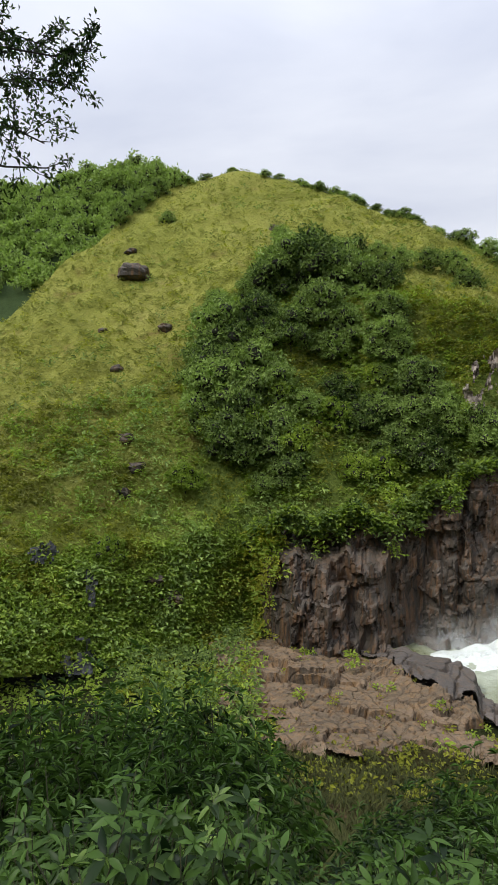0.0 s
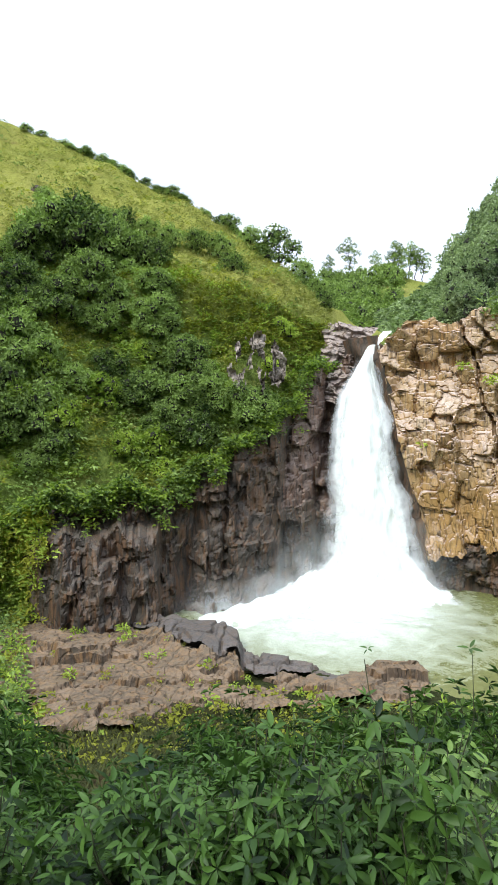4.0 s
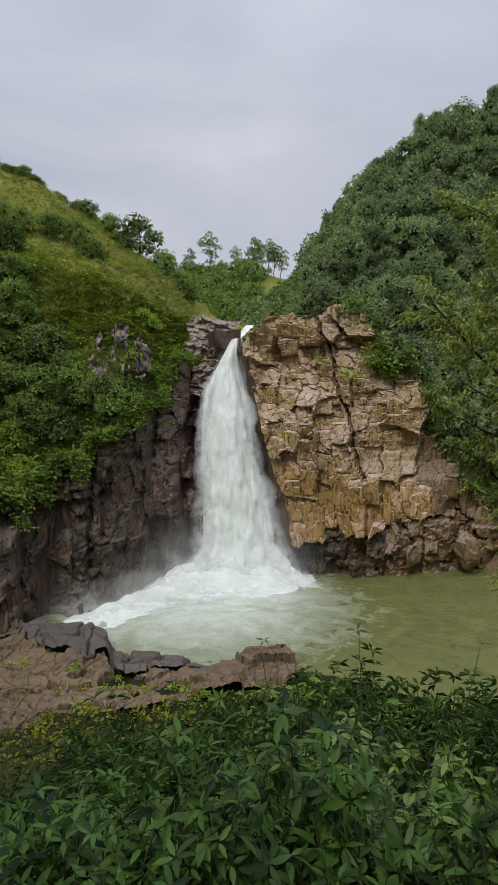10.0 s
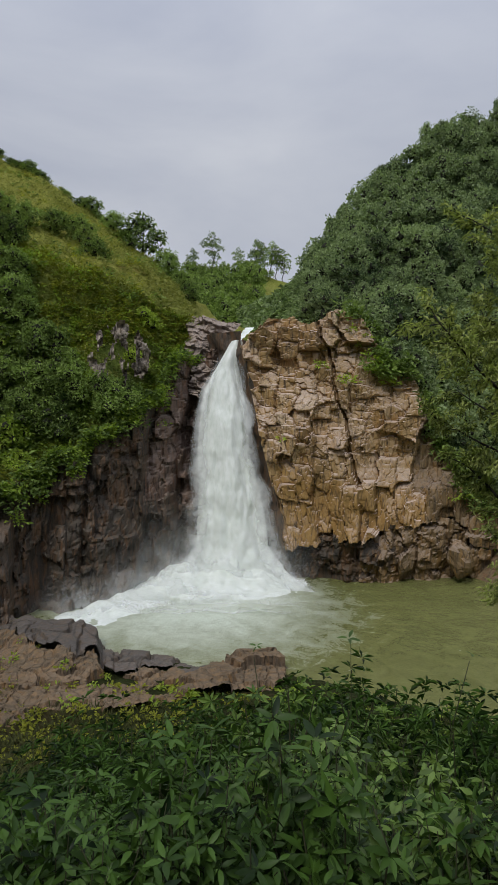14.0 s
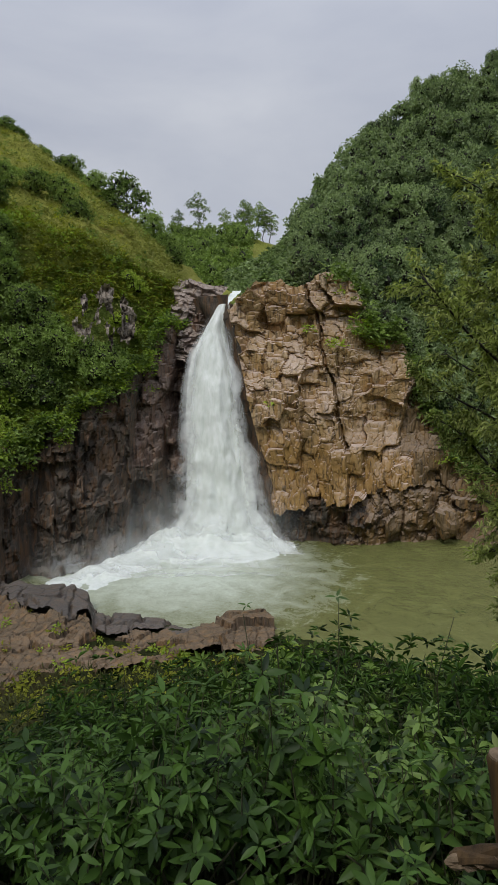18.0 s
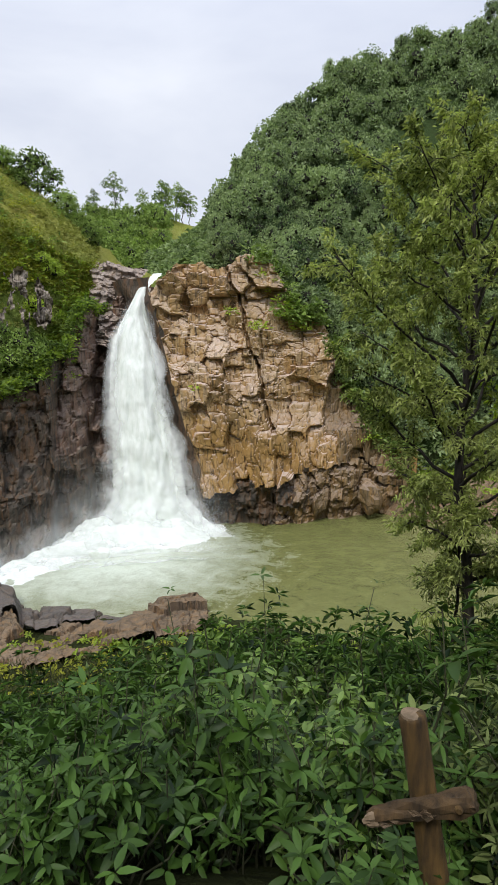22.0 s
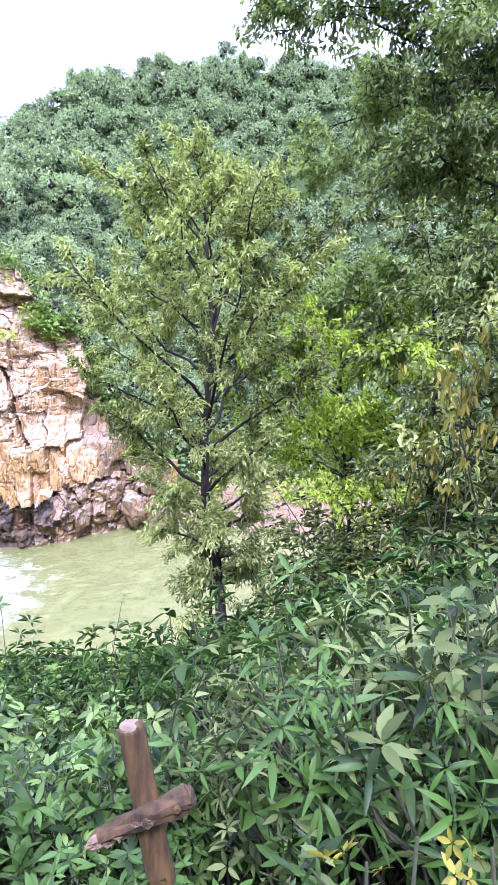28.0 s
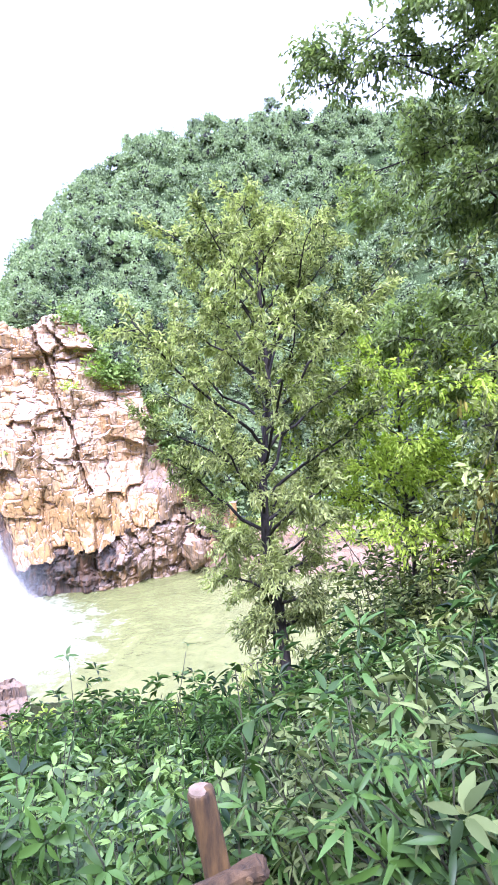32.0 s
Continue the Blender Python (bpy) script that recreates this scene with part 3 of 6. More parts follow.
def near_ground():
    radii = np.concatenate([np.linspace(0.05, 4, 22), np.linspace(4.3, 20, 44), np.linspace(20.6, 80, 80)])
    azs = np.radians(np.linspace(-180, 180, 241)[:-1])
    v = [(r * math.sin(a), r * math.cos(a), near_z(r * math.sin(a), r * math.cos(a))) for r in radii for a in azs]
    na = len(azs)
    f = [(i * na + j, i * na + (j + 1) % na, (i + 1) * na + (j + 1) % na, (i + 1) * na + j) for i in range(len(radii) - 1) for j in range(na)]
    f.append(tuple(range(na)))
    ob = mesh_object("slope_ground", v, f, M_SLOPE, smooth=True)
    at = ob.data.attributes.new("cover", "FLOAT", "POINT")
    c = [0.15 if 4 < math.degrees(math.atan2(p[0], p[1])) < 19 else 0.8 for p in v]
    at.data.foreach_set("value", np.array(c, dtype=np.float32))
    return ob


tagged(near_ground(), "steep earthy slope with dry grass below the viewpoint", "slope", kind="structure")


def ground_sheet():
    v, f, n = [], [], 64
    radii = (60, 120, 300, 900, 4000)
    for r in radii:
        v += [(r * math.sin(2 * math.pi * j / n), r * math.cos(2 * math.pi * j / n), -4.0) for j in range(n)]
    for i in range(len(radii) - 1):
        f += [(i * n + j, i * n + (j + 1) % n, (i + 1) * n + (j + 1) % n, (i + 1) * n + j) for j in range(n)]
    f.append(tuple(range(n)))
    return mesh_object("ground", v, f, M_FOREST)


tagged(ground_sheet(), "valley floor reaching to the horizon", "ground", kind="structure")

# ---------------------------------------------------------------- rock
def jointing(q, step, stretch, g, jitter=0.36, turn=0.0):
    """Nearest joint block of every point q (N x 2) in a worn, squared pattern: its index, the offset from its middle, and the room to the next joint."""
    c, sn = math.cos(turn), math.sin(turn)
    k = np.stack([q[:, 0] * c - q[:, 1] * sn, (q[:, 0] * sn + q[:, 1] * c) * stretch], 1) / step
    lo = np.floor(k.min(0)) - 2
    size = (np.ceil(k.max(0)) - lo + 3).astype(int)
    jit = g.uniform(-jitter, jitter, (*size, 2))
    base = np.floor(k).astype(int)
    best = np.full(len(q), 1e9)
    second = np.full(len(q), 1e9)
    who = np.zeros(len(q), int)
    off = np.zeros((len(q), 2))
    for dx in (-1, 0, 1):
        for dy in (-1, 0, 1):
            cell = base + (dx, dy)
            ij = cell - lo.astype(int)
            mid = cell + 0.5 + jit[ij[:, 0], ij[:, 1]]
            if stretch < 1:                       # upright joints run through, level ones are broken
                mid[:, 1] += np.where(cell[:, 0] % 2 == 0, 0.0, 0.45)
            else:
                mid[:, 0] += np.where(cell[:, 1] % 2 == 0, 0.0, 0.45)
            d = k - mid
            m = np.maximum(np.abs(d[:, 0]), np.abs(d[:, 1])) * 0.75 + np.hypot(d[:, 0], d[:, 1]) * 0.25
            near = m < best
            second = np.where(near, best, np.minimum(second, m))
            who = np.where(near, ij[:, 0] * size[1] + ij[:, 1], who)
            off = np.where(near[:, None], d * step, off)
            best = np.minimum(best, m)
    return who, off, (second - best) * step, int(size[0] * size[1])


def rock_relief(parent, name, mat, surface, region, u0, u1, z0, z1, grid, seed, levels, squash=None, crack=0.14, lean=0.0, grain=0.05, jitter=0.36, gap_wide=0.09):
    """A rock face broken by joints at several sizes, cut into its blocks. levels: (step, stretch, depth, tilt, turn), largest first; the second gives the blocks."""
    g = np.random.default_rng(seed)
    nu, nz = int((u1 - u0) / grid), int((z1 - z0) / grid)
    U, Z = np.meshgrid(np.linspace(u0, u1, nu), np.linspace(z0, z1, nz), indexing="ij")
    q = np.stack([U.ravel(), Z.ravel()], 1)
    warp = np.array([(fbm(a * 0.5, b * 0.5, seed, 1.0, 3), fbm(a * 0.5, b * 0.5, seed + 9.0, 1.0, 3)) for a, b in q[:, :2]]) * 0.28
    w = q + warp
    if squash is not None:
        w[:, 1] = np.interp(w[:, 1], *squash)
    out = np.zeros(len(q))
    ids = None
    for n, (step, stretch, depth, tilt, turn) in enumerate(levels):
        who, off, room, total = jointing(w, step, stretch, g, jitter, turn)
        out += g.normal(0, depth, total)[who] + (g.normal(0, tilt, (total, 2))[who] * off).sum(1) - lean * (n == 1) * off[:, 1]
        if n == 1:
            ids = who
        if n >= 1:
            out -= crack * (1.0 if n == 1 else 0.35) * np.exp(-(room / (gap_wide if n == 1 else gap_wide * 0.67)) ** 2)
    V = np.empty((len(q), 3))
    for i, (a, b) in enumerate(q):
        p, back = surface(a, b)
        V[i] = p - back * (out[i] + grain * fbm(a * 1.7, b * 1.7, seed, 1.0, 4))
    inside = np.array([region(a, b) for a, b in q]).reshape(nu, nz)
    idx = np.arange(nu * nz).reshape(nu, nz)
    F = np.stack([idx[:-1, :-1], idx[1:, :-1], idx[1:, 1:], idx[:-1, 1:]], -1).reshape(-1, 4)
    keep = (inside[:-1, :-1] & inside[1:, 1:] & inside[1:, :-1] & inside[:-1, 1:]).ravel()
    F = F[keep]
    owner = ids[F[:, 0]]
    made = []
    for k in np.unique(owner):
        f = F[owner == k]
        used, inv = np.unique(f, return_inverse=True)
        if len(f) < 2:
            continue
        made.append(mesh_object(name, V[used], inv.reshape(-1, 4), mat, parent))
    return made


def settle(obs, parent):
    """Keep world places under a parent that stands elsewhere."""
    for o in obs:
        o.matrix_parent_inverse = Matrix.Translation(-Vector(parent.location))


# The tan rock at the right of the fall: u is the az at its foot, z the height.
FACE_R = ([36, 38.5, 44, 48.5, 53.5, 57, 62], [61.5, 60.3, 59.4, 62.4, 66.0, 69.0, 73])
TOP_A = ([37.5, 38.2, 39.3, 40.4, 42.1, 43.0, 43.9, 45.1, 46.5, 47.3, 48.3, 49.3, 50.7, 52.4, 54.2, 56.5, 60], [23.6, 24.2, 25.5, 26.9, 27.2, 26.4, 27.3, 27.9, 27.2, 24.2, 21.6, 21.8, 17.6, 13.1, 9.0, 7.0, 6.3])
UNDER = ([36, 38.5, 43, 46, 51.2, 53, 56, 60], [2.8, 3.2, 4.1, 4.6, 6.1, 6.2, 3.0, 2.0])


def crack_at(z):
    return 45.25 - (z - 11) * 0.108 + 0.12 * math.sin(z * 0.9) + 0.06 * math.sin(z * 2.7)


def tan_face(a, z):
    """Place and inward direction on the right rock; it leans back and shears toward the fall with height."""
    lean_az = a - 5.0 * min(max((z - 2) / 24.0, 0), 1.15) * min(max((50 - a) / 11.0, 0), 1.1)
    r = float(np.interp(a, *FACE_R)) + 0.17 * z
    r += fbm(a * 0.35, z * 0.12, 3.1, 1.0, 3) * 0.9
    if z > 9.5:
        k = a - crack_at(z)
        r += 0.9 * min(max(k * 2.5, 0), 1) * min((z - 9.5) / 2, 1)
        if abs(k) < 0.10 + 0.012 * max(0, 16 - z):
            r += 1.3
    t = radians(lean_az)
    return np.array((r * math.sin(t), r * math.cos(t), z)), np.array((math.sin(t + 0.1), math.cos(t + 0.1), 0.0))


rock_right = tagged(empty("rock_cliff_right", (40, 45, 0)), "tan jointed rock cliff with blocky columns beside the fall", "cliff", kind="structure")
under = lambda a: float(np.interp(a, *UNDER))
topz = lambda a: float(np.interp(a, *TOP_A))
SQUASH = ([-2.0, 0.0, 9.0, 13.0, 40.0], [-0.9, 0.0, 4.4, 7.4, 40.0])      # joints run taller low on the face
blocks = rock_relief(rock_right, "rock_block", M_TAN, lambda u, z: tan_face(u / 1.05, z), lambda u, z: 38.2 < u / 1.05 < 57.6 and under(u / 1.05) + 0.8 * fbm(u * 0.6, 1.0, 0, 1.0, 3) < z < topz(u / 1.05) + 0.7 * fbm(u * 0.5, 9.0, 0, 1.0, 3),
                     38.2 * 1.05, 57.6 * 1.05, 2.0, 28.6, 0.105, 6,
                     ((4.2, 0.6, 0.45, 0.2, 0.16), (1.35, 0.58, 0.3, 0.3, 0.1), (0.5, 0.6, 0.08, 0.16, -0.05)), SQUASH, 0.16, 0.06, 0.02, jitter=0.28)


for o in blocks:                                  # weathered brown rock toward the wood
    mid = np.mean([v.co for v in o.data.vertices], 0)
    if math.degrees(math.atan2(mid[0], mid[1])) > 50.2 + 1.5 * fbm(*mid, 0.25, 2):
        o.data.materials[0] = M_TOE


def under_face(a, z):
    r = float(np.interp(a, *FACE_R)) + 1.9
    r += fbm(a, z * 0.4, 1.0, 0.6, 3) * 0.8
    t = radians(a)
    return np.array((r * math.sin(t), r * math.cos(t), z)), np.array((math.sin(t), math.cos(t), 0.0))


blocks += rock_relief(rock_right, "rock_block", M_DARK, lambda u, z: under_face(u / 1.05, z), lambda u, z: z < under(u / 1.05) + 0.9,
                      37.0 * 1.05, 48.2 * 1.05, -1.2, 7.0, 0.2, 8, ((3.5, 0.8, 0.5, 0.15, 0.2), (1.7, 0.8, 0.35, 0.3, 0.2), (0.6, 1.0, 0.1, 0.3, 0.0)))


def toe_face(a, z):
    p, b = under_face(a, z)
    k = min(max((a - 44.5) / 4.5, 0), 1)
    return p - b * (1.5 * k * k * (3 - 2 * k) - 0.3 + 0.8 * max(0, 1 - abs(a - 55.3) / 1.2)), b


blocks += rock_relief(rock_right, "rock_block", M_TOE, lambda u, z: toe_face(u / 1.1, z), lambda u, z: z < under(u / 1.1) + 0.3,
                      45 * 1.1, 60 * 1.1, -1.2, 7.4, 0.16, 9, ((3.2, 0.7, 0.5, 0.15, 0.1), (1.4, 0.6, 0.3, 0.3, 0.1), (0.55, 0.8, 0.1, 0.3, 0.0)), None, 0.2, 0.15)
settle(blocks, rock_right)


def shell(name, mat, surface, a0, a1, low, high, inset, na, nz, parent=None, cap=6.0):
    """The solid rock behind the blocks, with a top running back."""
    v, f = [], []
    for i in range(na + 1):
        a = a0 + (a1 - a0) * i / na
        for j in range(nz + 1):
            z = low(a) + (high(a) - low(a)) * j / nz
            p, b = surface(a, z)
            v.append(p + b * inset)
        p, b = surface(a, high(a))
        for d in (cap * 0.4, cap):
            q = p + b * (inset + d)
            q[2] += 0.3 * fbm(*q, 0.3, 3)
            v.append(q)
    k = nz + 3
    for i in range(na):
        for j in range(k - 1):
            f.append((i * k + j, (i + 1) * k + j, (i + 1) * k + j + 1, i * k + j + 1))
    return mesh_object(name, np.array(v), f, mat, parent)


core = [shell("rock_core", M_TAN, tan_face, 37.9, 58, lambda a: under(a) + 0.2, lambda a: topz(a) - 0.3, 1.6, 60, 26, rock_right, 12.0),
        shell("rock_core", M_DARK, under_face, 36.5, 61, lambda a: -2.5, lambda a: under(a) + 0.8, 0.8, 40, 6, rock_right, 4.0)]


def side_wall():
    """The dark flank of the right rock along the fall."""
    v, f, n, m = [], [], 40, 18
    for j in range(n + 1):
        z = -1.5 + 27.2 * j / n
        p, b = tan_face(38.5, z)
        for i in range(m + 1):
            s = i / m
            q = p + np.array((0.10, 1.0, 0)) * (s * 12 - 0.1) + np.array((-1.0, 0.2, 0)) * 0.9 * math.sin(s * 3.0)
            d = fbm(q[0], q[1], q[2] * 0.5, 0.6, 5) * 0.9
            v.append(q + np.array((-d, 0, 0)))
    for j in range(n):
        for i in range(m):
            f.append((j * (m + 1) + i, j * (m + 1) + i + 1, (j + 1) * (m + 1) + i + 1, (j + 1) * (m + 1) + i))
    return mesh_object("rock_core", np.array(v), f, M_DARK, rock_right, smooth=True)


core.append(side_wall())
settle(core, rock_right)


# The dark wall at the left of the fall.
foot_az = np.linspace(-4, 36, 161)
rim_wave = np.array([1.3 * fbm(a * 0.45, 2.0, 0, 1.0, 4) for a in foot_az])
foot_r, foot_e = curve_of(HILL_FOOT, foot_az)
rim_r, rim_e = curve_of(HILL_RIM, foot_az)
rim_height = EYE_Z + rim_r * np.tan(np.radians(rim_e)) + rim_wave * 1.6


def rim_z(a):
    return float(np.interp(a, foot_az, rim_height))


def left_face(a, z):
    r0, r1, top = float(np.interp(a, foot_az, foot_r)), float(np.interp(a, foot_az, rim_r)), rim_z(a)
    k = min(max(z / max(top, 1), -0.1), 1.15)
    r = r0 + (r1 - r0) * k - 0.6
    r -= fbm(a * 0.22, z * 0.05, 7.0, 1.0, 3) * 1.2 + fbm(a * 0.6, z * 0.22, 2.0, 1.0, 3) * 0.8
    for c, wid, deep in ((24.4, 0.3, 0.9), (27.6, 0.35, 1.0), (18.6, 0.3, 0.7)):
        r += deep * math.exp(-((a - c - 0.06 * z + 0.5 * fbm(z * 0.4, c, 0, 1.0, 2)) / wid) ** 2)
    r += 4.5 * max(0.0, (2.2 - a) / 2.5) ** 1.5        # it runs back into the hill
    # the buttress that stands forward on the ledge
    k = min(max((a - 1.0) / 3.0, 0), 1) * min(max((13.1 - a + 0.25 * fbm(z * 0.5, 4.0, 0, 1.0, 3)) / 0.35, 0), 1)
    r -= 2.6 * k * min(max((8.2 + 1.2 * fbm(a * 0.5, 8.0, 0, 1.0, 3) - z) / 0.8, 0), 1)
    t = radians(a)
    return np.array((r * math.sin(t), r * math.cos(t), z)), np.array((math.sin(t), math.cos(t), 0.0))


rock_left = tagged(empty("rock_cliff_left", (18, 52, 0)), "dark wet rock wall with vertical joints left of the fall", "cliff", kind="structure")
wall = rock_relief(rock_left, "rock_block", M_DARK, left_face, lambda u, z: z < rim_z(u) + 0.8,
                   -0.5, 33.6, -1.2, 26.6, 0.17, 21, ((4.8, 0.6, 0.5, 0.14, 0.1), (1.7, 0.55, 0.34, 0.2, 0.08), (0.62, 0.7, 0.1, 0.24, -0.1)), None, 0.22, 0.1, 0.06, jitter=0.3)
wall.append(shell("rock_core", M_DARK, left_face, -2.0, 34.5, lambda a: -2.0, lambda a: rim_z(a) + 0.6, 0.9, 130, 20, rock_left, 3.0))
for o in wall[:-1]:                               # drier, redder rock beside the lip
    mid = np.mean([v.co for v in o.data.vertices], 0)
    if math.degrees(math.atan2(mid[0], mid[1])) > 25.5 + 2.5 * fbm(*mid, 0.3, 2) and mid[2] > 6.5 + 3 * fbm(*mid, 0.2, 2):
        o.data.materials[0] = M_RUSTY
settle(wall, rock_left)


def outcrop_face(a, e):
    r = 59.0 + 0.1 * (e + 5) + fbm(a, e, 0, 0.5, 3) * 0.8
    t = radians(a)
    return np.array((r * math.sin(t), r * math.cos(t), EYE_Z + 1.06 * e)), np.array((math.sin(t), math.cos(t), -0.1))


outcrop = tagged(empty("rock_outcrop", (20, 57, 20)), "pale broken rock outcrop among shrubs on the cliff", "rock outcrop", kind="structure")
oc = rock_relief(outcrop, "rock_block", M_STREAK, outcrop_face, lambda u, z: ((u - 22.2) / 2.9) ** 2 + ((z - 5.0) / 3.2) ** 2 < 1 and fbm(u * 1.4, z * 0.45, 4.0, 1.0, 3) > -0.08,
                 19.0, 25.4, 1.5, 8.5, 0.12, 31, ((1.7, 0.5, 0.5, 0.2, 0.1), (0.8, 0.5, 0.3, 0.3, 0.1), (0.35, 0.6, 0.08, 0.3, 0)), None, 0.25, 0.1)
settle(oc, outcrop)


# The shelf left of the lip.
def shelf_face(a, e):
    r = 64.9 + max(e - 1, 0) * 1.0 + 0.25 * max(e - 6, 0) + fbm(a, e * 1.4, 2, 0.5, 3) * 0.7
    t = radians(a)
    return np.array((r * math.sin(t), r * math.cos(t), EYE_Z + r * math.tan(radians(e)))), np.array((math.sin(t), math.cos(t), -0.3))


shelf = tagged(empty("rock_shelf", (38, 60, 22)), "pinkish bare rock shelf beside the lip of the fall", "rock shelf", kind="structure")
sh = rock_relief(shelf, "rock_block", M_PALE, shelf_face, lambda u, z: (1.2 + 1.5 * fbm(u * 0.8, 3.0, 0, 1.0, 3) if u < 31.2 else 4.4 + (u - 31.2) * 1.2) < z < 9.0 - 0.15 * (u - 28) and u > 28.3 + 0.9 * fbm(z * 0.7, 1.0, 0, 1.0, 3) + max(0, 4 - z) * 0.25 and not (u > 32.0 and abs(u - 32.75 - (z - 6.6) * 0.83) < 0.5),
                 27.6, 34.6, 0.2, 9.4, 0.07, 33, ((2.2, 2.0, 0.25, 0.1, 0.1), (1.1, 2.2, 0.14, 0.1, 0.15), (0.45, 2.0, 0.04, 0.1, 0)), None, 0.12, 0.2)
settle(sh, shelf)

# The flat ledge in front of the pool: slabs with open cracks.
LEDGE_IN = ([-8, 0, 8, 14, 20, 28, 33, 38.5], [36, 33, 30.5, 30.5, 32, 33.5, 34.5, 36])
LEDGE_OUT = ([-8, -2, 4, 8, 12.6, 13.4, 15, 20.2, 21.0, 21.8, 25.5, 28, 30, 33, 37, 38.5], [51, 51, 51, 51, 51.0, 48.5, 46.6, 44.8, 43.2, 42.4, 41.4, 40.6, 39.7, 40.4, 41.2, 40.0])
ledge = tagged(empty("rock_ledge", (10, 42, 0)), "flat brown rock ledge split by cracks beside the pool", "rock ledge", kind="structure")


def ledge_top(a, r):
    r0, r1 = float(np.interp(a, *LEDGE_IN)), float(np.interp(a, *LEDGE_OUT))
    k = min(max((r - r0) / (r1 - r0), 0), 1.1)
    z = 0.8 - 0.3 * k ** 2 + 0.8 * min(max((a - 11.5) / 2.5, 0), 1) * min(max((21.0 - a) / 0.5, 0), 1) * min(max((k - 0.45) / 0.2, 0), 1) - (0.15 if a > 22 else 0)
    z += 0.5 * max(0, 1 - abs(a - 2) / 6) * max(0, k - 0.35)
    return z + 0.35 * fbm(a * 0.12, r * 0.12, 0, 1.0, 3)


def ledge_face(x, y):
    a, r = math.degrees(math.atan2(x, y)), math.hypot(x, y)
    return np.array((x, y, ledge_top(a, r))), np.array((0, 0, -1.0))


def on_ledge(x, y):
    a, r = math.degrees(math.atan2(x, y)), math.hypot(x, y)
    return -3.0 + 2.5 * fbm(r * 0.25, 0, 0, 1.0, 3) < a < 38.5 and float(np.interp(a, *LEDGE_IN)) < r < float(np.interp(a, *LEDGE_OUT))


def grey_part(x, y):
    a, r = math.degrees(math.atan2(x, y)), math.hypot(x, y)
    return 8.5 < a < 31 and r > float(np.interp(a, *LEDGE_OUT)) - float(np.interp(a, [8.5, 12, 18, 24, 31], [0.5, 4.5, 5.5, 3.0, 1.0])) + 1.6 * fbm(a * 0.3, r * 0.3, 0, 1.0, 3)


SLABS = ((6.0, 1.3, 0.24, 0.03, 0.3), (2.9, 1.7, 0.17, 0.04, 0.25), (1.1, 1.3, 0.03, 0.03, 0.6))
slabs = rock_relief(ledge, "rock_slab", M_LEDGE, ledge_face, lambda x, y: on_ledge(x, y) and not grey_part(x, y), -5, 27, 28, 57, 0.11, 44, SLABS, None, 0.22, 0.0, 0.07, jitter=0.46, gap_wide=0.1)
SLABS = ((5.0, 1.1, 0.1, 0.03, 0.5), (2.6, 1.1, 0.07, 0.03, 0.42))
slabs += rock_relief(ledge, "rock_slab", M_GREY, ledge_face, lambda x, y: on_ledge(x, y) and grey_part(x, y), 4, 27, 30, 57, 0.11, 47, SLABS, None, 0.4, 0.0, 0.04, jitter=0.3, gap_wide=0.17)
for o in slabs:
    o.data.flip_normals()
settle(slabs, ledge)


def ledge_edge():
    """The steep front of the ledge down into the water."""
    v, f = [], []
    azs = np.linspace(-1.8, 38.6, 150)
    for a in azs:
        r = float(np.interp(a, *LEDGE_OUT))
        for k, (dr, dz) in enumerate(((-0.5, -0.75), (-0.15, -0.5), (0.1, -1.0), (0.35, -2.6))):
            rr = r + dr + 0.25 * fbm(a * 0.6, k * 0.6, 0, 1.0, 3)
            t = radians(a)
            v.append((rr * math.sin(t), rr * math.cos(t), ledge_top(a, r) + dz))
    n = 4
    f = [(i * n + j, (i + 1) * n + j, (i + 1) * n + j + 1, i * n + j + 1) for i in range(len(azs) - 1) for j in range(n - 1)]
    return mesh_object("rock_front", v, f, M_GREY, ledge)


def ledge_bed():
    """The solid rock under the slabs."""
    v, azs, n = [], np.linspace(-5, 38.6, 100), 30
    for a in azs:
        r0, r1 = float(np.interp(a, *LEDGE_IN)) - 2.5, float(np.interp(a, *LEDGE_OUT)) - 0.25
        for j in range(n + 1):
            r = r0 + (r1 - r0) * j / n
            t = radians(a)
            v.append((r * math.sin(t), r * math.cos(t), ledge_top(a, r) - 0.85 - (0.8 if j == 0 else 0)))
    f = [(i * (n + 1) + j, (i + 1) * (n + 1) + j, (i + 1) * (n + 1) + j + 1, i * (n + 1) + j + 1) for i in range(len(azs) - 1) for j in range(n)]
    return mesh_object("rock_bed", v, f, M_GREY, ledge, smooth=True)


settle([ledge_edge(), ledge_bed()], ledge)

